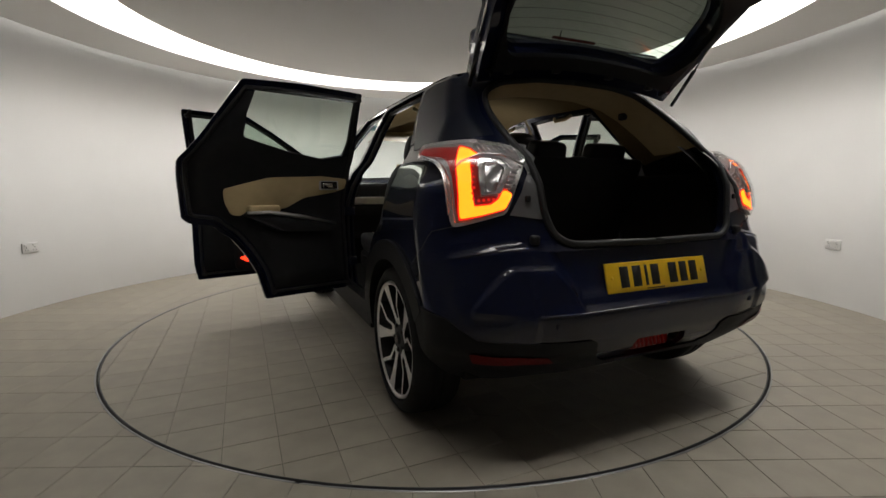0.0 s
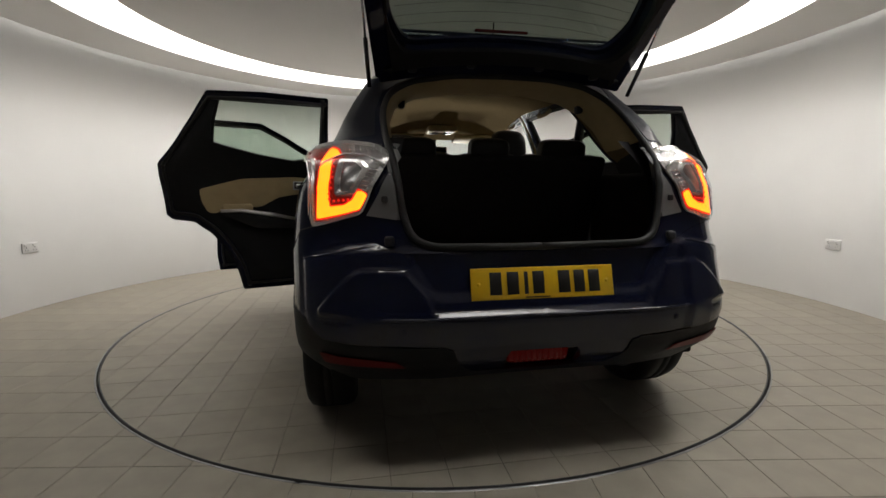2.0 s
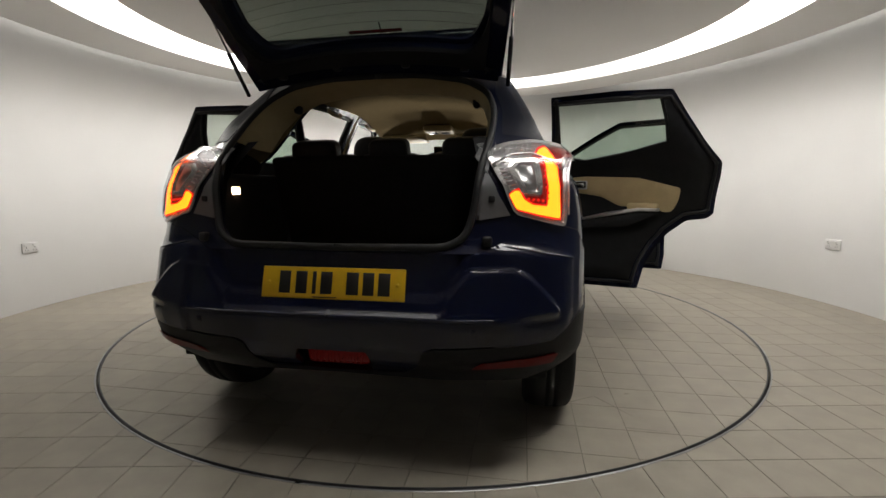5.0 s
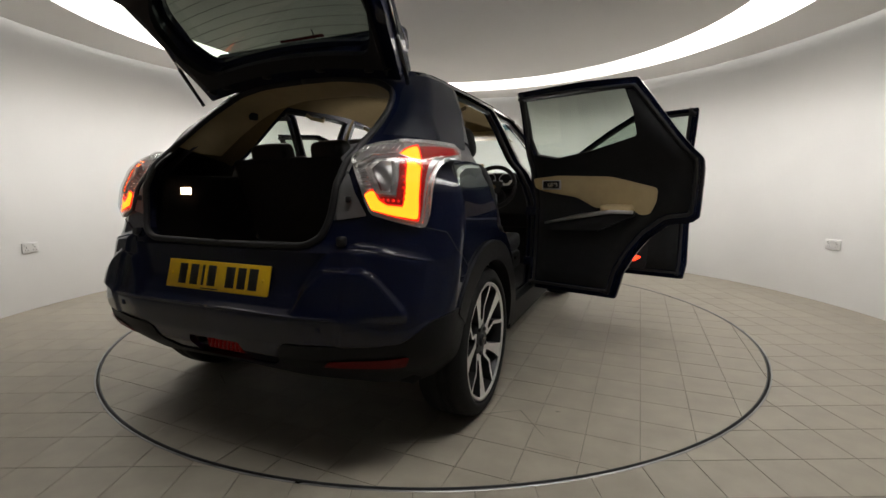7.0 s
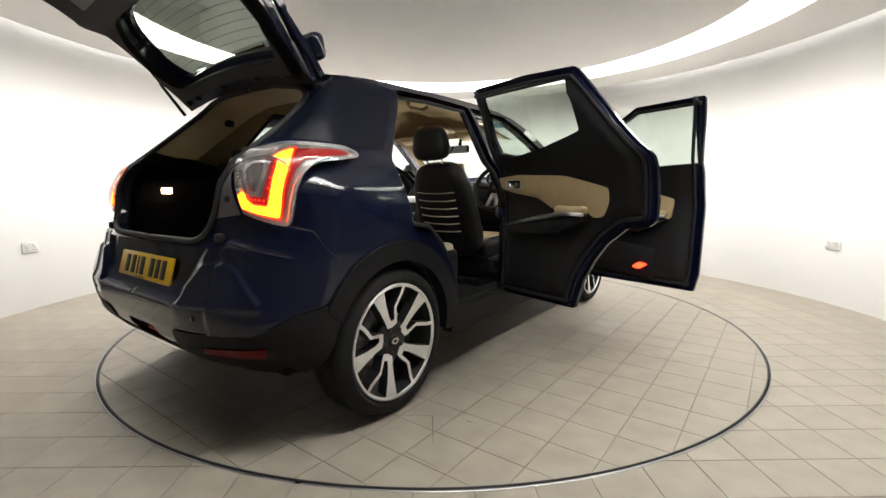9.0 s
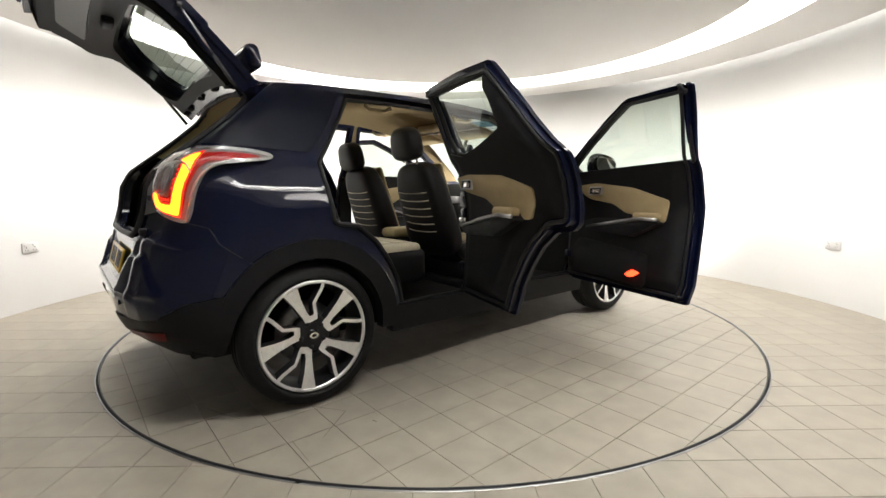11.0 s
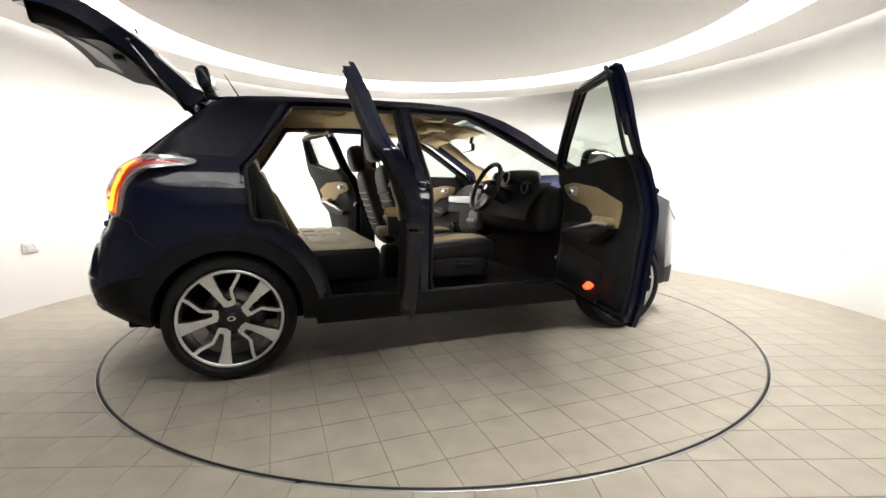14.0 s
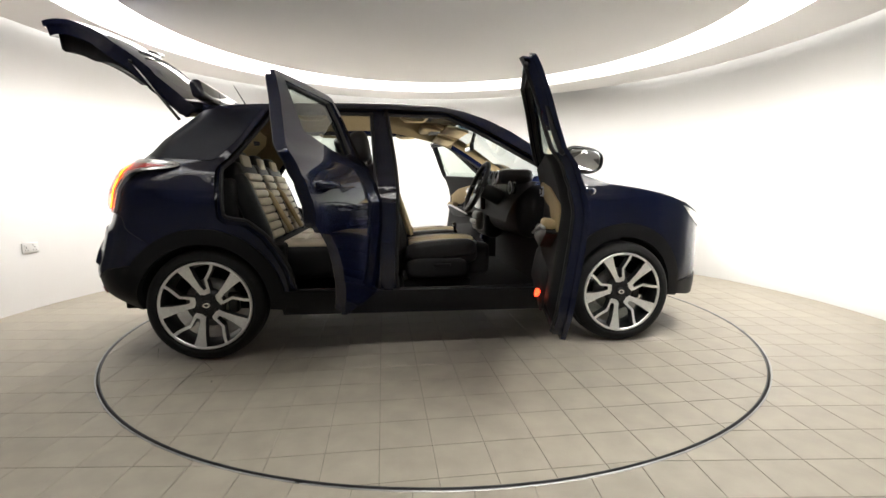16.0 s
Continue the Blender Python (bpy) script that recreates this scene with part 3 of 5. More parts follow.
for s in (1, -1):
    part("body_side", shell("body_side", side_flat, body, PAINT, 0.04, s, back=lambda q, z: body(q, z, -0.04)), car)
    part("pillar_film", shell("pillar_film", pillar_flat, lambda q, z: body(q, z, 0.003), PILLAR, 0.0, s), car, "satin dark film on the rear pillar")
    jamb(rear_door_q, "rear_door_jamb", s)
    jamb(front_door_q, "front_door_jamb", s)
    # darker headlining beige puts the pillars' inner shade into their colour
    part("pillar_trim", shell("pillar_trim", upper_flat, lambda q, z: body(q, z, -0.062), HEADLINING, 0.0, s), car, "beige pillar trim, darkened to hold its shade")
    part("lower_trim", shell("lower_trim", lower_flat, lambda q, z: body(q, z, -0.075), TRIM, 0.0, s), car)
    part("arch_cladding", shell("arch_cladding", band_flat, lambda q, z: body(q, z, 0.014), CLAD, 0.05, s, back=lambda q, z: body(q, z, -0.04)), car)
    part("arch_cladding", shell("front_arch_cladding", front_band_flat, lambda q, z: body(q, z, 0.014), CLAD, 0.05, s, back=lambda q, z: body(q, z, -0.04)), car)
    part("sill_cladding", shell("sill_cladding", sill_flat, lambda q, z: body(q, z, 0.012), CLAD, 0.05, s, back=lambda q, z: body(q, z, -0.05)), car)
    part("rear_bumper", shell("rear_bumper", bumper_flat, bumper_point, PAINT, 0.02, s, back=lambda q, z: body(q, z, -0.02)), car)
    crease = [side_sign(body(q, 0.5665, 0.0035), s) for q in np.linspace(Q_MID, -0.66, 40)]
    part("bumper_crease", tube("bumper_crease", crease, [0.0055] * 30 + [0.0055 - 0.0004 * k for k in range(10)], PAINT, 10), car)
    ridge_line = [(-0.955, 0.722), (-0.90, 0.725), (-0.826, 0.727), (-0.80, 0.717), (-0.779, 0.705), (-0.74, 0.671), (-0.70, 0.635), (-0.67, 0.604)]
    ridge = [side_sign(body(q, z, 0.0160), s) for q, z in ridge_line]
    part("bumper_ridge", tube("bumper_ridge", ridge, [0.001, 0.002, 0.0026, 0.0026, 0.0026, 0.0026, 0.002, 0.001], PAINT, 10), car)
    shoulder = [side_sign(body(q, 0.802 - 0.17 * (q + 0.86) - 0.004, 0.0105), s) for q in np.linspace(-0.865, -0.585, 14)]
    part("bumper_ridge", tube("bumper_shoulder", shoulder, [0.001] + [0.0045] * 8 + [0.0045 - 0.0008 * k for k in range(5)], PAINT, 10), car)
    joint = [side_sign(body(*[a + (b - a) * k for a, b in zip(p, r)], 0.0035), s) for p, r in zip(lower_edge[4:-1], lower_edge[5:]) for k in (0.0, 0.25, 0.5, 0.75)]
    part("panel_joint", tube("panel_joint", joint, 0.0019, RUBBER, 6), car)
    part("lower_bumper", shell("lower_bumper", clad_flat, lambda q, z: body(q, z, 0.010), CLAD, 0.02, s, back=lambda q, z: body(q, z, -0.05)), car)
    part("splash_guard", mesh_of(rounded_box(*sorted((0.34 * s, 0.745 * s)), -0.48, -0.405, 0.30, 0.60, 0.01), "splash_guard", CARPET), car)
    # wheel wells
    for hy in (0.0, HUB_F):
        vs, fs = [], []
        for a in np.linspace(-3, 183, 25):
            for x in (0.40, 0.79):
                vs.append((x * s, hy + 0.372 * math.cos(radians(a)), HUB_Z + 0.372 * math.sin(radians(a))))
        fs = [(2 * i, 2 * i + 1, 2 * i + 3, 2 * i + 2) for i in range(24)]
        o = len(vs)
        vs.append((0.40 * s, hy, HUB_Z))
        fs += [(2 * i, 2 * i + 2, o) for i in range(24)]
        part("wheel_well", from_lists("wheel_well", vs, fs, CARPET, False), car)


# roof, bonnet, glass, front
def roof_edge(y):
    z = float(ROOF_Z(y))
    return body(q_of(y, z), z)


def roof_point(u, v):
    y = -0.105 + u * 1.70
    e = roof_edge(max(y, 0.12))
    k = 2 * v - 1
    zz = float(ROOF_Z(y))
    rear = smoothstep(0.15, -0.10, y)
    return Vector((k * (e.x + 0.002), y + 0.10 * rear * abs(k) ** 3 + 0.06 * u ** 6 * (1 - k * k), zz + 0.002 + 0.045 * (1 - abs(k) ** 2.6)))


part("roof", grid_sheet("roof", 44, 30, roof_point, PAINT), car)
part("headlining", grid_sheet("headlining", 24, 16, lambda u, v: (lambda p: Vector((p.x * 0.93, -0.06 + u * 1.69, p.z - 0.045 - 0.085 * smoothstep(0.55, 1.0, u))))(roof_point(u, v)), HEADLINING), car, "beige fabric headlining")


def screen_point(u, v, inset=0.0):
    y = 1.585 + u * 0.745
    e = roof_edge(y)
    k = 2 * v - 1
    return Vector((k * (e.x - 0.005), y + 0.07 * (1 - k * k) + 0.0, e.z - 0.006 + 0.045 * (1 - k * k) * (1 - u)))


part("windscreen", grid_sheet("windscreen", 20, 20, screen_point, SCREEN), car, "clear windscreen").visible_shadow = False


part("shade_band", grid_sheet("shade_band", 4, 20, lambda u, v: screen_point(0.02 + 0.10 * u, v) + Vector((0, -0.006, -0.006)), SHADE), car, "pale blue windscreen shade band").visible_shadow = False


def hood_point(u, v):
    y = 2.33 + u * 0.86
    e = roof_edge(y)
    k = 2 * v - 1
    return Vector((k * e.x, y + 0.10 * u * (1 - k * k), e.z + 0.002 + 0.05 * (1 - abs(k) ** 2.4) * (1 - 0.75 * u)))


part("bonnet", grid_sheet("bonnet", 24, 24, hood_point, PAINT), car)


NOSE_Y = curve([0.26, 0.30, 0.36, 0.45, 0.62, 0.69, 0.79, 0.86], [3.24, 3.275, 3.30, 3.315, 3.305, 3.275, 3.20, 3.10], 0.03)


def nose_at(k, z):
    y = float(NOSE_Y(z))
    return Vector((k * body(y, z).x, y + 0.075 * (1 - k ** 4), z))


def nose_xz(x, z, out=0.0):
    p = nose_at(x / body(float(NOSE_Y(z)), z).x, z)
    return Vector((x, p.y + out, z))


# front bumper, open where the projector lamps sit
vs = [nose_at(-1 + 2 * j / 40, 0.26 + 0.55 * i / 36) for i in range(37) for j in range(41)]
fs = []
for i in range(36):
    for j in range(40):
        c = sum((vs[k] for k in (i * 41 + j, i * 41 + j + 1, i * 41 + 41 + j, i * 41 + 42 + j)), Vector()) / 4
        if (abs(c.x) - 0.41) ** 2 + (c.z - 0.745) ** 2 > 0.054 ** 2:
            fs.append((i * 41 + j, i * 41 + 41 + j, i * 41 + 42 + j, i * 41 + j + 1))
part("front_bumper", from_lists("front_bumper", vs, fs, PAINT, True), car)
part("upper_grille", shell("upper_grille", fill(rounded([(-0.30, 0.72), (0.30, 0.72), (0.33, 0.775), (-0.33, 0.775)], 0.02), [], 0.04), lambda x, z: nose_xz(x, z, 0.006), BLACK), car)
part("grille", shell("grille", fill(rounded([(-0.36, 0.33), (0.36, 0.33), (0.30, 0.50), (-0.30, 0.50)], 0.04), [], 0.05), lambda x, z: nose_xz(x, z, 0.006), BLACK), car)
FRONT_LIP = [at_y(2.985, 0.285), at_y(3.10, 0.265), at_y(3.22, 0.262), at_y(3.265, 0.30), at_y(3.295, 0.36), at_y(3.303, 0.40), at_y(3.10, 0.385), at_y(2.98, 0.37)]
LENS_Q = [at_y(2.985, 0.885), at_y(3.07, 0.858), at_y(3.15, 0.815), at_y(3.235, 0.735), at_y(3.205, 0.72), at_y(3.12, 0.77), at_y(3.04, 0.832)]
for s in (1, -1):
    part("front_lip", shell("front_lip", fill(rounded(FRONT_LIP, 0.012), [], 0.025), lambda q, z: body(q, z, 0.012), CLAD, 0.05, s, back=lambda q, z: body(q, z, -0.04)), car)
    lamp = part("headlight", shell("headlight", fill(rounded(LENS_Q, 0.012), [], 0.02), lambda q, z: body(q, z, 0.004), LAMP_WHITE, 0, s), car, "lit headlight with a clear lens")
    lens = part("lens", shell("lens", fill(rounded(LENS_Q, 0.012), [], 0.02), lambda q, z: body(q, z, 0.008 + 0.010 * smoothstep(0, 0.02, edge_distance((q, z), LENS_Q))), CLEAR, 0, s), lamp)
    lens.visible_shadow = False
    v, f = lathe([(0.0, 0.0), (0.042, 0.004)], 24)
    m = Matrix.Translation((0.41 * s, 3.135, 0.752)) @ pose(0, 0, 0, -95, 0, 0)
    part("bulb", from_lists("bulb", [m @ Vector(p) for p in v], f, HEADLAMP), lamp)
    v, f = lathe([(0.046, -0.004), (0.055, 0.06), (0.058, 0.145)], 24)
    part("reflector", from_lists("reflector", [m @ Vector(p) for p in v], f, SILVER), lamp)

# underside, floor, boot
part("underbody", mesh_of(rounded_box(-0.66, 0.66, -0.40, 3.05, 0.25, 0.32, 0.03), "underbody", TRIM), car)
part("cabin_floor", mesh_of(rounded_box(-0.78, 0.78, 0.38, 2.16, 0.29, 0.335, 0.015), "cabin_floor", CARPET), car)
part("boot_floor", mesh_of(rounded_box(-0.60, 0.60, -0.56, 0.22, 0.64, 0.70, 0.015), "boot_floor", CARPET), car, "black carpeted boot floor")
part("boot_sill", mesh_of(rounded_box(-0.44, 0.44, -0.585, -0.53, 0.70, 0.785, 0.015), "boot_sill", TRIM), car, "black plastic loading sill")
part("firewall", mesh_of(rounded_box(-0.74, 0.74, 2.10, 2.16, 0.30, 1.0, 0.02), "firewall", CARPET), car)
part("seat_base", mesh_of(rounded_box(-0.72, 0.72, 0.30, 0.42, 0.30, 0.66, 0.02), "seat_base", CARPET), car)
for s in (1, -1):
    part("boot_side", soft_box("boot_side", CARPET, (0.10, 0.62, 0.38), (0.635 * s, -0.17, 0.87), 0.03), car)
    part("coat_hook", soft_box("coat_hook", TRIM, (0.03, 0.025, 0.05), (0.53 * s, 0.02, 1.12), 0.008), car)
    part("grab_handle", tube("grab_handle", [(0.50 * s, 0.50, 1.455), (0.485 * s, 0.53, 1.435), (0.485 * s, 0.64, 1.435), (0.50 * s, 0.67, 1.455)], 0.011, BEIGE, 8), car)
    part("grab_handle", tube("grab_handle", [(0.50 * s, 1.15, 1.455), (0.485 * s, 1.18, 1.435), (0.485 * s, 1.29, 1.435), (0.50 * s, 1.32, 1.455)], 0.011, BEIGE, 8), car)
    part("belt_guide", soft_box("belt_guide", TRIM, (0.03, 0.05, 0.07), (0.43 * s, 0.0, 1.385), 0.012), car)
part("boot_lamp", soft_box("boot_lamp", BOOT_LAMP, (0.012, 0.055, 0.032), (-0.587, -0.30, 0.985), 0.004), car, "small lit boot lamp")
part("dome_lamp", soft_box("dome_lamp", BEIGE, (0.20, 0.12, 0.03), (0.0, 0.02, 1.475), 0.012), car)
seal = [body(*at_x(x - 0.006, z), 0.006) for x, z in RIM_SOFT]
part("boot_seal", tube("boot_seal", seal + [side_sign(p, -1) for p in seal[::-1]], 0.013, RUBBER, 8), car, "black rubber boot seal")

# beige trim round the upper tailgate opening, black below
band = [(x, z) for x, z in RIM if z > 1.15]
for s in (1, -1):
    rows = []
    for x, z in band:
        p = body(*at_x(x, z), -0.004)
        k = smoothstep(0.0, 0.3, x)
        rows.append([side_sign(p, s), side_sign(p + Vector((-0.018 * k, 0.03, -0.012)), s), side_sign(p + Vector((-0.042 * k, 0.10, -0.030)), s), side_sign(p + Vector((-0.045 * k, 0.20, -0.034)), s)])
    vs = [p for r in rows for p in r]
    fs = [(4 * i + j, 4 * i + j + 1, 4 * i + j + 5, 4 * i + j + 4) for i in range(len(rows) - 1) for j in range(3)]
    part("opening_trim", from_lists("opening_trim", vs, fs, BEIGE, True), car, "beige trim round the boot opening")

# number plate with plain bars
plate = part("number_plate", mesh_of(rounded_box(-0.262, 0.262, -0.004, 0.004, -0.0555, 0.0555, 0.003, 2), "number_plate", PLATE), car, "yellow number plate with black bars")
plate.matrix_basis = pose(0, -0.645, 0.666, -15, 0, 0)
for x, w in ((-0.175, 0.042), (-0.113, 0.042), (-0.065, 0.014), (-0.02, 0.042), (0.075, 0.044), (0.132, 0.040), (0.188, 0.042)):
    part("bar", mesh_of(rounded_box(x - w / 2, x + w / 2, -0.0052, -0.0035, -0.038, 0.040, 0.0006, 1), "bar", BAR), plate)
for x in (-0.235, 0.235):
    v, f = lathe([(0.0, 0.003), (0.005, 0.002), (0.007, 0.0)], 12)
    part("screw_cap", from_lists("screw_cap", [Vector((p[0] + x, -p[2] - 0.004, p[1])) for p in v], f, PLATE, True), plate)
part("plate_footer", from_lists("plate_footer", *box_lists(-0.07, 0.02, -0.0047, -0.0035, -0.051, -0.047), BAR), plate)


# ---- rear lamps and small rear parts ----
def lamp_point(q, z, out=0.0):
    p = body(q, z, 0.012 + out)
    p.x += 0.05 * smoothstep(0.98, 1.14, z) * smoothstep(-0.30, -0.52, q) * smoothstep(-0.86, -0.70, q)
    return p


LAMP = [(-0.868, 1.095), (-0.835, 1.135), (-0.79, 1.156), (-0.70, 1.170), (-0.60, 1.166), (-0.49, 1.158), (-0.345, 1.146), (-0.305, 1.132), (-0.32, 1.116), (-0.44, 1.102), (-0.544, 1.090), (-0.582, 1.066), (-0.602, 1.018), (-0.616, 0.95), (-0.630, 0.866), (-0.646, 0.860), (-0.729, 0.880), (-0.820, 0.904), (-0.840, 0.96), (-0.858, 1.03)]
L_GUIDE = [(-0.716, 1.108), (-0.688, 1.130), (-0.652, 1.141), (-0.646, 1.065), (-0.652, 0.992), (-0.663, 0.889), (-0.731, 0.902), (-0.808, 0.922), (-0.829, 0.971), (-0.804, 0.986), (-0.790, 0.954), (-0.762, 0.936), (-0.702, 0.930), (-0.690, 0.992), (-0.689, 1.065), (-0.692, 1.095)]
TAIL = [(-0.646, 1.139), (-0.568, 1.141), (-0.45, 1.134), (-0.38, 1.125), (-0.50, 1.113), (-0.597, 1.100), (-0.619, 1.075), (-0.630, 1.021), (-0.645, 0.93), (-0.655, 0.892), (-0.658, 0.895), (-0.644, 1.036), (-0.640, 1.103)]
LEDS = [(-0.719, 1.092), (-0.695, 1.096), (-0.692, 1.065), (-0.694, 0.992), (-0.705, 0.935), (-0.757, 0.939), (-0.783, 0.955), (-0.779, 0.966), (-0.724, 0.962), (-0.713, 1.028)]
PENT = [(-0.810, 1.063), (-0.779, 1.093), (-0.725, 1.095), (-0.717, 1.036), (-0.726, 0.968), (-0.784, 0.974), (-0.800, 1.022)]
BEZEL = [(-0.842, 0.90), (-0.88, 0.98), (-0.905, 1.10), (-0.85, 1.155), (-0.875, 1.15), at_x(0.53, 1.10), at_x(0.515, 1.0), at_x(0.50, 0.885)]
SIDE_REFL = [(-0.935, 0.388), (-0.66, 0.400), (-0.645, 0.438), (-0.78, 0.429), (-0.91, 0.416)]
lamp_flat = fill(rounded(LAMP, 0.02), [], 0.02)
for s in (1, -1):
    lamp = part("tail_light", shell("tail_light", lamp_flat, lambda q, z: lamp_point(q, z, 0.0), LAMP_BACK, 0.03, s, back=lambda q, z: body(q, z, -0.01)), car, "lit red and clear tail light")
    lens = part("lens", shell("lens", lamp_flat, lambda q, z: lamp_point(q, z, 0.006 + 0.022 * smoothstep(0.0, 0.05, edge_distance((q, z), LAMP))), CLEAR, 0.0, s), lamp, "clear outer lens")
    lens.visible_shadow = False
    border = shrink(rounded(LAMP, 0.02), 0.013)
    part("rim", shell("rim", fill(rounded(LAMP, 0.02), [border], 0.015), lambda q, z: lamp_point(q, z, 0.004), LAMP_WHITE, 0.006, s), lamp)
    part("light_guide", shell("light_guide", fill(rounded(L_GUIDE, 0.008), [], 0.015), lambda q, z: lamp_point(q, z, 0.012), GUIDE, 0.01, s), lamp, "glowing amber L-shaped light guide")
    part("tail_strip", shell("tail_strip", fill(rounded(TAIL, 0.01), [], 0.02), lambda q, z: lamp_point(q, z, 0.008), TAIL_RED, 0.005, s), lamp)
    part("guide_edge", shell("guide_edge", fill(rounded(shrink(L_GUIDE, -0.006), 0.006), [], 0.015), lambda q, z: lamp_point(q, z, 0.009), RED_LIT, 0.004, s), lamp, "red edge of the light guide")
    leds = part("brake_leds", shell("brake_leds", fill(rounded(LEDS, 0.005), [], 0.012), lambda q, z: lamp_point(q, z, 0.007), TAIL_RED, 0.005, s), lamp)
    for q, z in [(-0.7035 + 0.004 * (k % 2), 0.957 + 0.0185 * k) for k in range(8)] + [(-0.722 - 0.0175 * k, 0.950 + 0.0015 * k) for k in range(4)]:
        part("led", blob("led", RED_LIT, (0.012, 0.012, 0.012), side_sign(lamp_point(q, z, 0.008), s), (0, 0, 0), 2.0, 1), leds)
    part("indicator_bezel", shell("indicator_bezel", fill(rounded(PENT, 0.008), [shrink(PENT, 0.010)], 0.012), lambda q, z: lamp_point(q, z, 0.020), LAMP_WHITE, 0.012, s), lamp)
    part("indicator", shell("indicator", fill(shrink(PENT, 0.010), [], 0.008), lambda q, z: lamp_point(q, z, 0.007 + 0.003 * math.sin(q * 700) * math.sin(z * 700)), SILVER, 0.0, s), lamp)
    bar_line = [(-0.865, 1.072), (-0.79, 1.108), (-0.73, 1.112), (-0.665, 1.085), (-0.632, 1.052)]
    part("reflector_bar", tube("reflector_bar", [side_sign(lamp_point(q, z, 0.017), s) for q, z in bar_line], [0.004, 0.005, 0.005, 0.004, 0.002], LAMP_WHITE, 8), lamp)
    part("reflector_bar", tube("inner_bar", [side_sign(lamp_point(q, z, 0.012), s) for q, z in ((-0.626, 0.90), (-0.612, 0.98), (-0.596, 1.045), (-0.568, 1.088), (-0.50, 1.112))], [0.003, 0.004, 0.004, 0.004, 0.002], LAMP_WHITE, 8), lamp)
    for k in range(6):
        zz = 0.988 + 0.014 * k
        part("lens_rib", tube("lens_rib", [side_sign(lamp_point(q, zz + 0.003 * (q + 0.83) / 0.02, 0.010), s) for q in (-0.838 - 0.002 * k, -0.825, -0.812)], 0.0028, LAMP_WHITE, 6), lamp)
    for k in range(8):
        q = -0.835 + 0.015 * k
        part("lens_rib", tube("top_rib", [side_sign(lamp_point(q + 0.02 * e, 1.118 + 0.03 * e + 0.0005 * k, 0.010), s) for e in (0.0, 0.5, 1.0)], 0.002, LAMP_WHITE, 6), lamp)
    part("lamp_surround", shell("lamp_surround", fill(BEZEL, [], 0.02), lambda q, z: body(q, z, 0.007), GREY, 0.01, s), car, "grey plastic lamp surround")
    bolt = body(*at_x(0.542, 0.956), 0.012)
    part("grommet", soft_box("grommet", RUBBER, (0.022, 0.012, 0.022), side_sign(bolt, s), 0.005), car)
    bufr = body(*at_x(0.53, 0.815), 0.010)
    part("buffer", soft_box("buffer", RUBBER, (0.034, 0.03, 0.034), side_sign(bufr, s), 0.01), car)
    part("reflector", shell("reflector", fill(rounded(SIDE_REFL, 0.006), [], 0.02), lambda q, z: body(q, z, 0.017), RED, 0.012, s), car, "dark red rear reflector")
    for q, z in ((-0.95, 0.53), (-0.66, 0.53)):
        c = body(q, z, 0.0045)
        part("parking_sensor", soft_box("parking_sensor", PAINT, (0.02, 0.008, 0.02), side_sign(c, s), 0.003), car)
fog = part("fog_light", soft_box("fog_light", FOG, (0.225, 0.04, 0.062), (0.0, -0.590, 0.394), 0.012, 3, (-14, 0, 0), -0.16), car, "dark red rear fog light")
for k in range(9):
    part("lens_rib", soft_box("lens_rib", FOG, (0.012, 0.008, 0.046), (-0.088 + 0.022 * k, -0.612, 0.392), 0.003, 2, (-14, 0, 0)), fog)
part("fog_surround", mesh_of(rounded_box(-0.16, 0.16, -0.582, -0.545, 0.335, 0.45, 0.012), "fog_surround", CLAD), car)


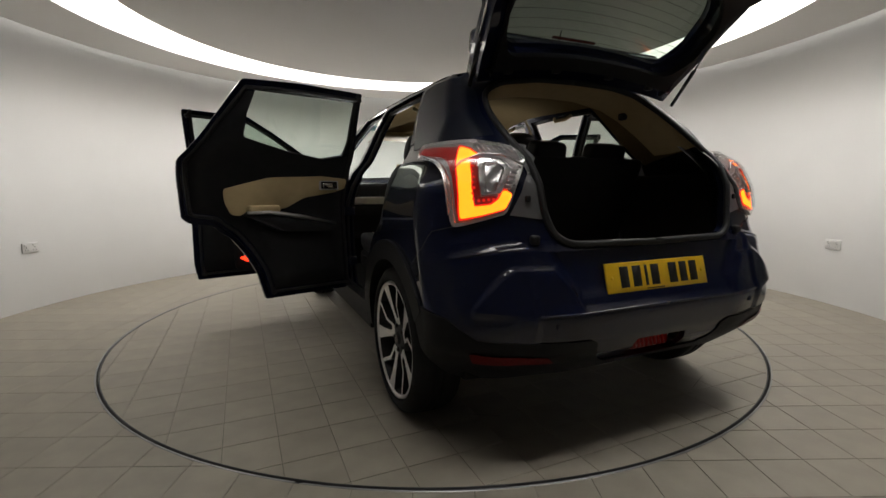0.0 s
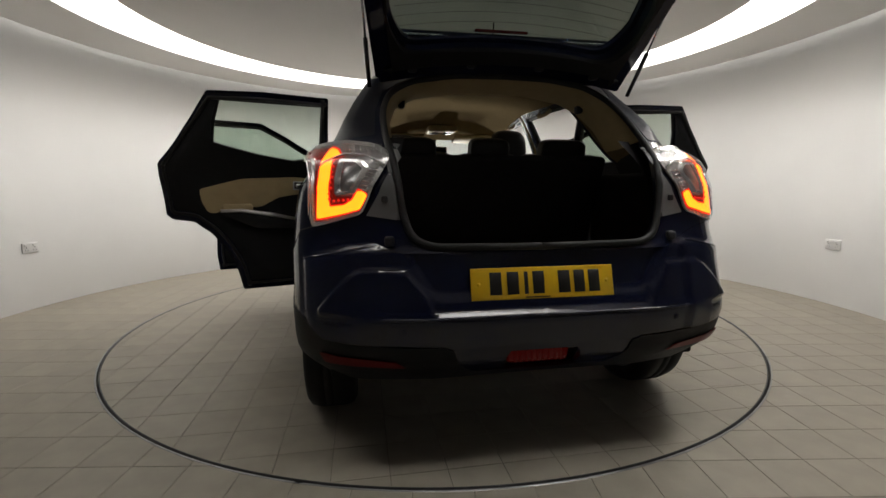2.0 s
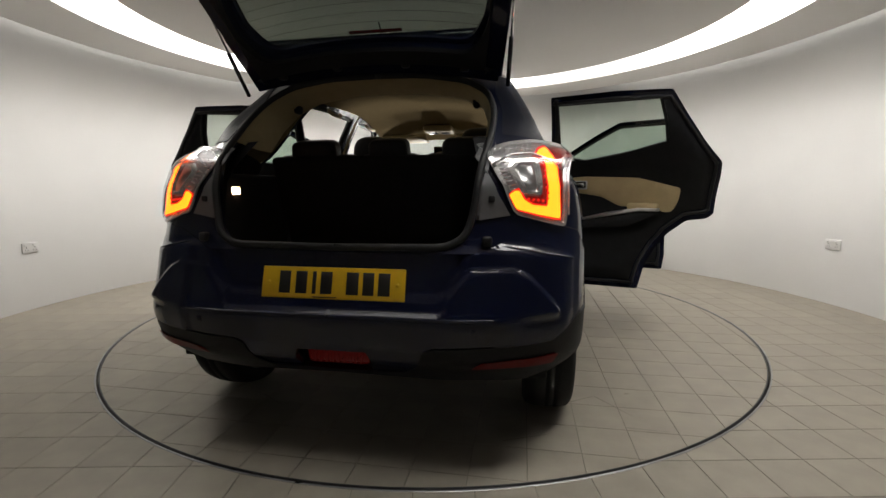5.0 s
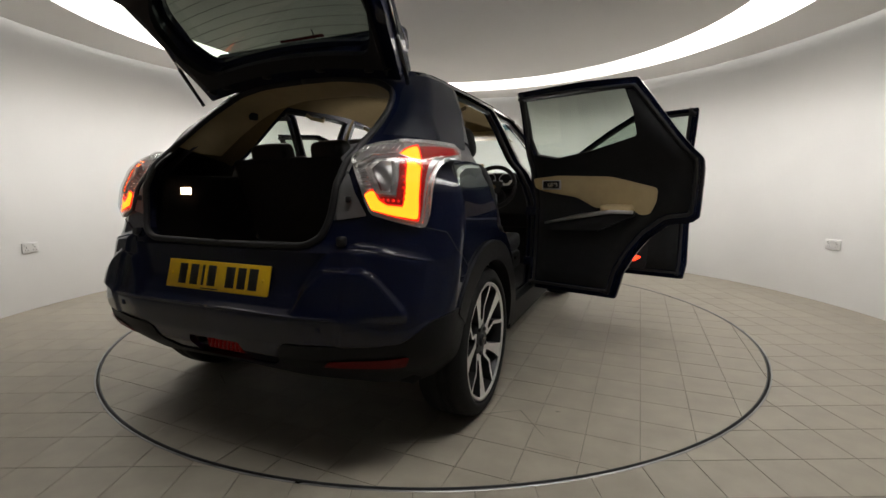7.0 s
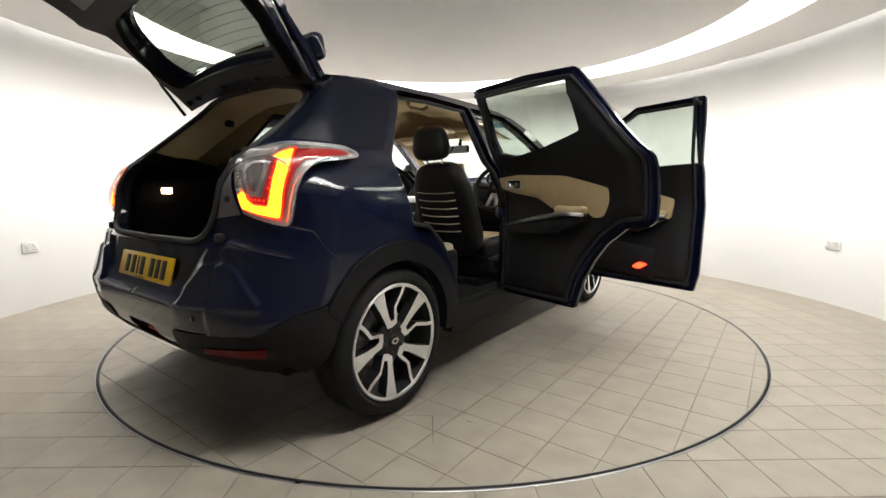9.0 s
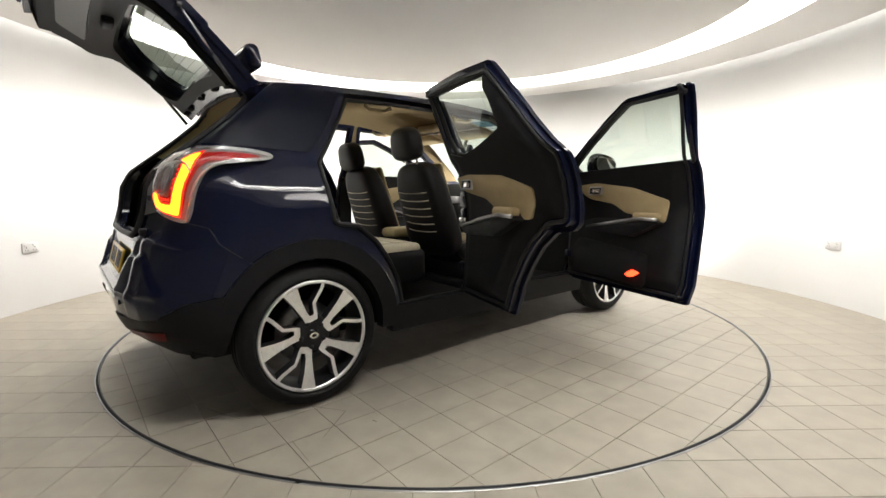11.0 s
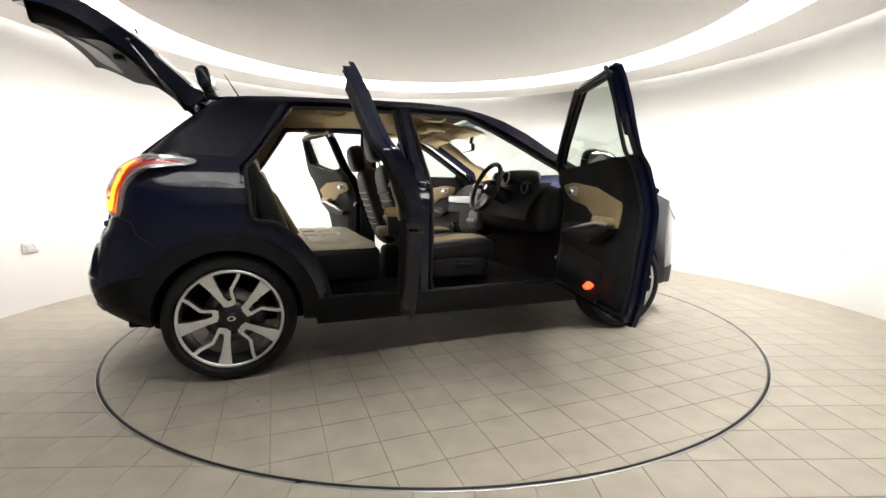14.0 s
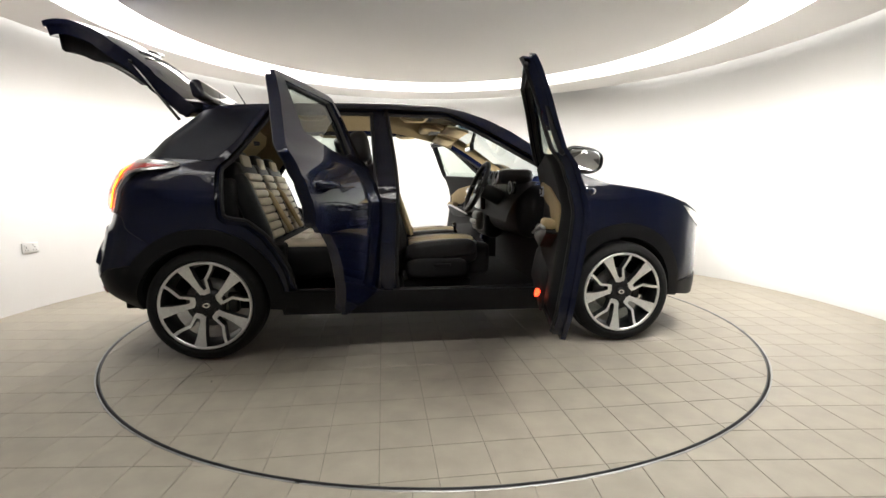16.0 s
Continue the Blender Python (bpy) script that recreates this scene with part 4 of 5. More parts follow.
# ---- wheels ----
def wheel(at, s):
    R = 0.256
    def ax(p):
        return Vector((p[2] * s, p[0] * s, p[1]))
    w = part("wheel", None, car, "alloy wheel with five split machined spokes")
    w.location = at
    v, f = lathe([(R, -0.19), (R + 0.012, -0.20), (0.29, -0.205), (0.316, -0.19), (0.327, -0.155), (0.3275, -0.150), (0.3275, -0.112), (0.322, -0.110), (0.322, -0.104), (0.328, -0.102), (0.328, -0.078), (0.322, -0.076), (0.322, -0.070), (0.3275, -0.068), (0.326, -0.045), (0.317, -0.012), (0.295, 0.004), (0.284, 0.005), (0.282, 0.0065), (0.270, 0.0055), (0.268, 0.003), (R + 0.006, -0.006), (R, -0.015)], 96)
    part("tyre", from_lists("tyre", [ax(p) for p in v], f, TYRE, True), w)
    v, f = lathe([(R - 0.002, -0.19), (R - 0.012, -0.15), (R - 0.035, -0.12), (R - 0.02, -0.03), (R - 0.012, -0.008)], 72)
    part("barrel", from_lists("barrel", [ax(p) for p in v], f, ALLOY_DARK, True), w)
    v, f = lathe([(R - 0.014, -0.008), (R - 0.008, -0.001), (R + 0.001, -0.001), (R + 0.003, -0.012)], 72)
    part("rim_lip", from_lists("rim_lip", [ax(p) for p in v], f, ALLOY, True), w)
    v, f = lathe([(0.03, -0.10), (0.075, -0.10), (0.145, -0.105), (0.145, -0.125)], 48)
    part("brake_disc", from_lists("brake_disc", [ax(p) for p in v], f, DISC, True), w)
    part("caliper", mesh_of(rounded_box(*(sorted((-0.13 * s, -0.07 * s))), *(sorted((0.10 * s, 0.16 * s))), -0.06, 0.06, 0.012), "caliper", ALLOY_DARK), w)
    unit = [(-0.42, 0.857), (-0.275, 0.62), (-0.145, 0.37), (-0.10, 0.25), (0.0, 0.235), (0.13, 0.265), (0.14, 0.34), (0.13, 0.565), (0.30, 0.79), (0.35, 0.889), (0.285, 0.911), (0.235, 0.81), (0.075, 0.60), (0.075, 0.37), (0.0, 0.355), (-0.05, 0.45), (-0.12, 0.70), (-0.16, 0.94)]
    flat2 = [(R * x, R * y) for x, y in unit]
    tri = fill(flat2, [], 0.02)
    for k in range(5):
        c, sn = math.cos(radians(72 * k + 8)), math.sin(radians(72 * k + 8))
        def put(p, c=c, sn=sn):
            return ax((p[0] * c - p[1] * sn, p[0] * sn + p[1] * c, p[2]))
        pts, tr = tri
        face = [(x, y, -0.004 - 0.035 * (1 - math.hypot(x, y) / R) ** 1.0) for x, y in pts]
        part("spoke", from_lists("spoke", [put(p) for p in face], tr, ALLOY, True), w, "bright machined spoke face")
        loop = resample(flat2, 0.02)
        top = [(x, y, -0.0045 - 0.035 * (1 - math.hypot(x, y) / R)) for x, y in loop]
        bot = [(x * 1.0, y * 1.0, z - 0.05) for x, y, z in top]
        n = len(loop)
        part("spoke_side", from_lists("spoke_side", [put(p) for p in top + bot], [(i, (i + 1) % n, n + (i + 1) % n, n + i) for i in range(n)], ALLOY_DARK, False), w)
        a = radians(72 * k + 44)
        v, f = lathe([(0.0, -0.022), (0.008, -0.023), (0.011, -0.03), (0.012, -0.05)], 10)
        part("wheel_nut", from_lists("wheel_nut", [ax((p[0] + 0.057 * math.cos(a), p[1] + 0.057 * math.sin(a), p[2])) for p in v], f, ALLOY_DARK, True), w)
    v, f = lathe([(0.0, -0.026), (0.05, -0.030), (0.085, -0.034), (0.095, -0.07)], 40)
    part("hub", from_lists("hub", [ax(p) for p in v], f, ALLOY_DARK, True), w)
    v, f = lathe([(0.0, -0.018), (0.026, -0.019), (0.029, -0.027)], 28)
    part("centre_cap", from_lists("centre_cap", [ax(p) for p in v], f, ALLOY_DARK, True), w)
    v, f = lathe([(0.010, -0.0165), (0.019, -0.0165)], 24)
    part("emblem", from_lists("emblem", [ax((p[0] * 1.1, p[1] * 0.75, p[2])) for p in v], f, CHROME), w)


for s in (1, -1):
    for hy in (0.0, HUB_F):
        wheel((0.862 * s, hy, HUB_Z), s)


# ---- doors: shaped closed, then swung about the hinge ----
def door(name, outline_q, glass_poly, beige_poly, arm_poly, hinge, closed, angle, tilt, s, pull_at, courtesy, out_pull, glass_mat):
    hx, hy = closed
    def loc(v):
        return Vector(((v[0] - hx) * s, v[1] - hy, v[2] - 0.7))
    def m(f):
        return lambda a, b: loc(f(a, b))
    glass_q = rounded([at_y(*p) for p in glass_poly], 0.012)
    skin_edge = shrink(outline_q, 0.004)
    skin = fill(skin_edge, [glass_q], 0.035)
    d = part(name, None, car, "open dark blue car door")
    d.matrix_basis = Matrix.Translation((hinge[0] * s, hinge[1], hinge[2])) @ pose(0, 0, 0, 0, 0, angle * s) @ pose(0, 0, 0, 0, tilt * s, 0)
    def sheet(nm, flat, f, mat, thick=0.0, back=None):
        pts, tris = flat
        g = m(f)
        me = shell(nm, (pts, tris if s > 0 else [t[::-1] for t in tris]), g, mat, thick, 1, back=m(back) if back else None)
        return me
    part("door_skin", sheet("door_skin", skin, lambda q, z: body(q, z, 0.0), PAINT, 0.03, lambda q, z: body(q, z, -0.022)), d)
    edge_in = shrink(outline_q, 0.022)
    frame_flat = fill(edge_in, [glass_q], 0.04)
    part("door_frame", sheet("door_frame", frame_flat, lambda q, z: body(q, z, -0.018), PAINT, 0.03, lambda q, z: body(q, z, -0.058)), d)
    loop = [loc(body(q, z, -0.06)) for q, z in resample(shrink(outline_q, 0.045), 0.03)]
    part("weather_strip", tube("weather_strip", loop + loop[:1], 0.010, RUBBER, 6), d)
    trim_edge = shrink(outline_q, 0.06)
    def trim_point(q, z):
        k = smoothstep(0.0, 0.05, edge_distance((q, z), trim_edge))
        return body(q, z, -0.062 - 0.035 * k)
    part("trim_panel", sheet("trim_panel", fill(trim_edge, [shrink(glass_q, -0.004)], 0.035), trim_point, TRIM, 0.02, lambda q, z: body(q, z, -0.05)), d, "black plastic door trim")
    bq = [at_y(*p) for p in beige_poly]
    part("insert", sheet("insert", fill(rounded(bq, 0.02), [], 0.03), lambda q, z: body(q, z, -0.104 - 0.008 * smoothstep(0, 0.03, edge_distance((q, z), bq))), BEIGE, 0.02, lambda q, z: body(q, z, -0.09)), d, "beige padded door insert")
    aq = [at_y(*p) for p in arm_poly]
    part("armrest", sheet("armrest", fill(rounded(aq, 0.02), [], 0.03), lambda q, z: body(q, z, -0.15 - 0.012 * smoothstep(0, 0.03, edge_distance((q, z), aq))), LEATHER, 0.05, lambda q, z: body(q, z, -0.09)), d)
    ax0, ax1 = min(p[0] for p in arm_poly), max(p[0] for p in arm_poly)
    top = max(p[1] for p in arm_poly)
    strip = [loc(body(q_of(y, z), z, -0.162)) for y, z in ((ax0 + 0.01, top - 0.005), (ax0 + 0.12, top - 0.004), (ax0 + 0.3, top - 0.035), (ax1 - 0.05, top - 0.08))]
    part("armrest_trim", tube("armrest_trim", strip, [0.009, 0.011, 0.012, 0.006], SILVER, 8), d)
    pad = body(q_of(ax0 + 0.10, top + 0.01), top + 0.012, -0.135)
    me = soft_box("elbow_pad", BEIGE, (0.06, 0.17, 0.045), (0, 0, 0), 0.018)
    me.transform(Matrix.Translation(loc(pad)))
    part("elbow_pad", me, d, "beige padded elbow rest")
    py, pz = pull_at
    c = loc(body(q_of(py, pz), pz, -0.116))
    for nm, mat, size, shift in (("pull_bezel", SILVER, (0.012, 0.118, 0.056), (0, 0, 0)), ("pull_cup", BLACK, (0.012, 0.102, 0.042), (-0.003 * s, 0, 0)), ("inner_handle", CHROME, (0.018, 0.062, 0.026), (-0.010 * s, -0.012, -0.003))):
        me = soft_box(nm, mat, size, (0, 0, 0), 0.0055, 3)
        me.transform(Matrix.Translation(c + Vector(shift)))
        part(nm, me, d, "chrome inner door handle" if nm == "inner_handle" else "")
    g = fill(shrink(glass_q, -0.012), [], 0.08)
    gl = part("window", sheet("window", g, lambda q, z: body(q, z, -0.028), glass_mat), d, "green tinted window glass")
    gl.visible_shadow = False
    fr = [loc(body(q, z, -0.03)) for q, z in resample(glass_q, 0.03)]
    part("window_seal", tube("window_seal", fr + fr[:1], 0.012, RUBBER, 6), d)
    for hz in (-0.17, 0.14):
        hb = soft_box("hinge", PAINT, (0.05, 0.06, 0.055), (0, 0, 0), 0.01)
        hb.transform(Matrix.Translation(((-0.035) * s, -0.015, hz)))
        part("hinge", hb, d)
    oy, oz = out_pull
    a0 = [loc(body(q_of(oy + k, oz), oz, e)) for k, e in ((-0.095, 0.012), (-0.06, 0.034), (0.0, 0.040), (0.06, 0.034), (0.095, 0.010))]
    part("outer_handle", tube("outer_handle", a0, [0.012, 0.016, 0.017, 0.016, 0.012], PAINT, 10), d, "body-coloured outer handle")
    if courtesy:
        cy, cz = courtesy
        lampq = [at_y(cy - 0.05, cz + 0.012), at_y(cy, cz - 0.022), at_y(cy + 0.05, cz - 0.012), at_y(cy, cz + 0.024)]
        part("courtesy_light", sheet("courtesy_light", fill(rounded(lampq, 0.012), [], 0.02), lambda q, z: body(q, z, -0.132), COURTESY, 0.01, lambda q, z: body(q, z, -0.09)), d, "lit red courtesy light")
        pocket = [at_y(1.32, 0.60), at_y(1.92, 0.66), at_y(1.98, 0.56), at_y(1.93, 0.44), at_y(1.32, 0.40)]
        part("door_pocket", sheet("door_pocket", fill(rounded(pocket, 0.04), [], 0.05), lambda q, z: body(q, z, -0.10 - 0.02 * smoothstep(0, 0.04, edge_distance((q, z), pocket))), TRIM, 0.03, lambda q, z: body(q, z, -0.09)), d)
        # wing mirror
        bm = bmesh.new()
        bmesh.ops.create_icosphere(bm, subdivisions=3, radius=1.0)
        for v in bm.verts:
            x, y, z = v.co
            y2 = max(y, -0.35)
            v.co = loc((0.950 + 0.120 * math.copysign(abs(x) ** 0.7, x), 1.975 + 0.075 * y2, 1.185 + 0.080 * math.copysign(abs(z) ** 0.7, z) * (1 - 0.15 * x)))
        part("mirror_housing", mesh_of(bm, "mirror_housing", BLACK), d, "black wing mirror housing")
        gv = [loc((0.950 + 0.092 * math.copysign(abs(math.cos(t_)) ** 0.6, math.cos(t_)), 1.931 + 0.017 * math.sin(t_), 1.185 + 0.058 * math.copysign(abs(math.sin(t_)) ** 0.6, math.sin(t_)))) for t_ in np.linspace(0, 2 * math.pi, 28, endpoint=False)]
        part("mirror_glass", from_lists("mirror_glass", gv, [tuple(range(28))], MIRROR), d)
        part("mirror_arm", tube("mirror_arm", [loc((0.80, 1.99, 1.085)), loc((0.88, 1.985, 1.085)), loc((0.93, 1.985, 1.13))], [0.035, 0.028, 0.025], BLACK, 10), d)
    return d


REAR_GLASS = [(0.935, 1.16), (0.955, 1.25), (0.955, 1.452), (0.40, 1.452), (0.365, 1.33), (0.355, 1.225), (0.60, 1.165), (0.80, 1.135)]
REAR_BEIGE = [(0.96, 1.03), (0.80, 1.045), (0.503, 1.034), (0.275, 0.974), (0.284, 0.904), (0.314, 0.841), (0.362, 0.835), (0.41, 0.872), (0.541, 0.868), (0.60, 0.868), (0.705, 0.925), (0.883, 0.954), (0.955, 0.975)]
REAR_ARM = [(0.92, 0.775), (0.60, 0.83), (0.384, 0.854), (0.369, 0.835), (0.565, 0.743), (0.845, 0.732)]
FRONT_GLASS = [(1.082, 1.135), (1.075, 1.466), (1.425, 1.456), (1.60, 1.372), (1.80, 1.258), (1.985, 1.142), (1.95, 1.10)]
FRONT_BEIGE = [(1.939, 1.011), (1.763, 1.026), (1.473, 0.997), (1.228, 0.926), (1.242, 0.801), (1.301, 0.792), (1.354, 0.831), (1.461, 0.834), (1.53, 0.842), (1.641, 0.896), (1.842, 0.923), (1.91, 0.96)]
FRONT_ARM = [(1.853, 0.77), (1.731, 0.799), (1.297, 0.815), (1.247, 0.793), (1.446, 0.70), (1.76, 0.712)]
for s in (1, -1):
    door("rear_door", rear_door_q, REAR_GLASS, REAR_BEIGE, REAR_ARM, (0.825, 0.983, 0.715), (0.84, 1.03), 74.1, 2.45, s, (0.845, 0.995), None, (0.25, 0.995), GLASS)
    door("front_door", front_door_q, FRONT_GLASS, FRONT_BEIGE, FRONT_ARM, (0.831, 2.057, 0.69), (0.84, 2.05), 75.4, 6.9, s, (1.77, 0.975), (1.40, 0.478), (1.20, 0.995), GLASS)


# ---- tailgate: shaped closed, then raised about its hinge ----
GATE_Y, GATE_Z, GATE_TILT = -0.075, 1.53, -84.3
GATE = [(0.0, 0.0), (-0.10, -0.075), (-0.21, -0.172), (-0.318, -0.272), (-0.408, -0.378), (-0.475, -0.46), (-0.52, -0.545), (-0.56, -0.64), (-0.572, -0.74), (-0.56, -0.81)]
GATE_L = [0.0]
for i in range(1, len(GATE)):
    GATE_L.append(GATE_L[-1] + math.dist(GATE[i], GATE[i - 1]))
GY = curve(GATE_L, [p[0] for p in GATE], 0.08)
GZ = curve(GATE_L, [p[1] for p in GATE], 0.08)
GATE_W = curve([0.0, 0.2, 0.4, 0.58, 0.74, GATE_L[-1]], [0.545, 0.575, 0.60, 0.60, 0.55, 0.49], 0.10)


def gate_point(x, l, out=0.0):
    k = x / 0.6
    t = Vector((float(GY(l + 0.01) - GY(l - 0.01)), float(GZ(l + 0.01) - GZ(l - 0.01))))
    t.normalize()
    y, z = float(GY(l)) + 0.07 * k * k, float(GZ(l)) - 0.02 * k * k * (1 if l < 0.3 else 0.3)
    return Vector((x, y + t.y * out, z - t.x * out))


LG = GATE_L[-1]
gate_edge = [(float(GATE_W(l)), l) for l in np.linspace(0.0, LG, 14)] + [(-float(GATE_W(l)), l) for l in np.linspace(LG, 0.0, 14)]
gate_edge = rounded(gate_edge, 0.02, 2)
glass_edge = rounded([(-0.43, 0.148), (0.43, 0.148), (0.50, 0.28), (0.50, 0.44), (0.40, 0.53), (-0.40, 0.53), (-0.50, 0.44), (-0.50, 0.28)], 0.06, 5)
tailgate = part("tailgate", None, car, "raised dark blue tailgate with a heated rear window")
tailgate.matrix_basis = Matrix.Translation((0, GATE_Y, GATE_Z)) @ pose(0, 0, 0, GATE_TILT, 0, 0)
gate_flat = fill(gate_edge, [glass_edge], 0.035)
part("gate_skin", shell("gate_skin", gate_flat, lambda x, l: gate_point(x, l), PAINT, 0.03, 1, back=lambda x, l: gate_point(x, l, -0.03)), tailgate)
inner_edge = shrink(gate_edge, 0.014)
inner_flat = fill(inner_edge, [shrink(glass_edge, -0.02)], 0.035)
part("gate_frame", shell("gate_frame", inner_flat, lambda x, l: gate_point(x, l, -0.028), PAINT, 0.02, 1, back=lambda x, l: gate_point(x, l, -0.085)), tailgate)


def trim_gate(x, l):
    d = min(edge_distance((x, l), inner_edge), 0.08)
    return gate_point(x, l, -0.088 - 0.025 * smoothstep(0.0, 0.06, d) - 0.065 * smoothstep(0.50, 0.66, l))


upper_ring = fill(shrink(gate_edge, 0.07), [shrink(glass_edge, -0.015)], 0.035)
part("gate_trim", shell("gate_trim", upper_ring, trim_gate, TRIM, 0.02, 1, back=lambda x, l: gate_point(x, l, -0.08)), tailgate, "dark grey plastic inner tailgate trim")
part("gate_recess", shell("gate_recess", fill(rounded([(-0.36, 0.66), (0.36, 0.66), (0.30, 0.82), (-0.30, 0.82)], 0.05), [], 0.03), lambda x, l: gate_point(x, l, -0.190), GREY, 0.02, 1, back=lambda x, l: gate_point(x, l, -0.14)), tailgate)
rg = part("rear_window", shell("rear_window", fill(shrink(glass_edge, -0.014), [], 0.05), lambda x, l: gate_point(x, l, -0.012), DARK_GLASS), tailgate, "privacy tinted rear window")
rg.visible_shadow = False
for k in range(9):
    l = 0.17 + k * 0.04
    w = 0.42 if l < 0.2 or l > 0.46 else 0.48
    part("heater_line", tube("heater_line", [gate_point(x, l, -0.016) for x in np.linspace(-w, w, 9)], 0.0007, TRIM, 4), tailgate)
part("spoiler", soft_box("spoiler", PAINT, (1.06, 0.115, 0.07), (0, -0.075, -0.012), 0.03, 4, (6, 0, 0)), tailgate)
part("brake_light", soft_box("brake_light", RED, (0.24, 0.012, 0.02), (0, -0.142, -0.022), 0.005), tailgate)
part("wiper_motor", soft_box("wiper_motor", TRIM, (0.12, 0.06, 0.05), gate_point(0.0, 0.585, -0.15), 0.015), tailgate)
part("gate_latch", soft_box("gate_latch", GREY, (0.09, 0.04, 0.05), gate_point(0.0, LG - 0.035, -0.12), 0.012), tailgate)
wip = [gate_point(x, l, 0.02) for x, l in ((0.0, 0.57), (0.10, 0.55), (0.33, 0.50))]
part("wiper", tube("wiper", wip, [0.012, 0.008, 0.006], BLACK, 8), tailgate)
for x in (-0.40, -0.15, 0.15, 0.40):
    part("rubber_stop", soft_box("rubber_stop", RUBBER, (0.035, 0.02, 0.035), gate_point(x, 0.055, -0.092), 0.008), tailgate)
for s in (1, -1):
    part("hinge", soft_box("hinge", PAINT, (0.05, 0.10, 0.025), (0.36 * s, GATE_Y - 0.01, GATE_Z - 0.012), 0.008), car)
    gate_m = tailgate.matrix_basis
    foot = Vector((0.575 * s, -0.175, 1.405))
    top = gate_m @ gate_point(0.606 * s, 0.43, -0.035)
    mid = foot.lerp(top, 0.48)
    strut = part("gas_strut", tube("gas_strut", [foot, mid], 0.009, BLACK, 10), car, "black gas strut holding the tailgate")
    part("rod", tube("rod", [mid, top], 0.0045, CHROME, 8), strut)
    part("ball_joint", soft_box("ball_joint", BLACK, (0.022, 0.022, 0.022), top, 0.006), strut)
part("antenna", tube("antenna", [(0.0, 0.06, 1.565), (0.0, 0.05, 1.60), (-0.01, -0.03, 1.735)], [0.012, 0.005, 0.003], BLACK, 8), car)


# ---- seats and cabin ----
def seat_stripe(points, parent):
    part("stripe", tube("stripe", points, 0.0035, IVORY, 6), parent)


def front_seat(x, drop=0.0):
    st = part("front_seat", blob("front_seat", LEATHER, (0.50, 0.50, 0.17), (x, 1.415, 0.555), (4, 0, 0), 4.5, 4, 0.06), car, "black leather front seat with beige centre panels")
    part("cushion_panel", blob("cushion_panel", BEIGE, (0.30, 0.46, 0.07), (x, 1.42, 0.622), (4, 0, 0), 4.0, 4), st, "beige leather cushion panel")
    for k in (-1, 1):
        part("bolster", blob("bolster", LEATHER, (0.12, 0.47, 0.13), (x + 0.20 * k, 1.40, 0.59), (4, 0, 0), 3.5, 4), st)
        part("piping", tube("piping", [(x + 0.147 * k, 1.20, 0.635), (x + 0.147 * k, 1.42, 0.655), (x + 0.147 * k, 1.62, 0.650)], 0.006, IVORY, 6), st)
        part("side_cover", blob("side_cover", TRIM, (0.05, 0.40, 0.13), (x + 0.245 * k, 1.37, 0.475), (0, 0, 0), 4.0, 4, 0.1), st)
        part("recline_lever", soft_box("recline_lever", TRIM, (0.014, 0.11, 0.022), (x + 0.274 * k, 1.40, 0.495), 0.006), st)
    part("seat_side", soft_box("seat_side", TRIM, (0.46, 0.42, 0.12), (x, 1.38, 0.45), 0.03), st)
    part("seat_rail", soft_box("seat_rail", TRIM, (0.40, 0.46, 0.06), (x, 1.38, 0.36), 0.015), st)
    part("backrest", blob("backrest", LEATHER, (0.52, 0.17, 0.64), (x, 1.04, 0.855), (18, 0, 0), 4.0, 4, 0.28), st)
    part("back_panel", soft_box("back_panel", BEIGE, (0.28, 0.03, 0.50), (x, 1.135, 0.92), 0.014, 3, (18, 0, 0), 0.12), st)
    for k in range(6):
        z = 0.97 - k * 0.05
        y = 0.950 - (z - 0.855) * 0.325
        seat_stripe([(x - 0.15, y + 0.006, z), (x - 0.07, y - 0.003, z - 0.008), (x + 0.07, y - 0.003, z - 0.008), (x + 0.15, y + 0.006, z)], st)
    part("headrest", blob("headrest", LEATHER, (0.28, 0.13, 0.21), (x, 0.875, 1.275 - drop), (10, 0, 0), 3.2, 4, 0.22), st)
    for k in (-1, 1):
        part("headrest_post", tube("headrest_post", [(x + 0.06 * k, 0.93, 1.10), (x + 0.06 * k, 0.90, 1.22)], 0.007, CHROME, 8), st)


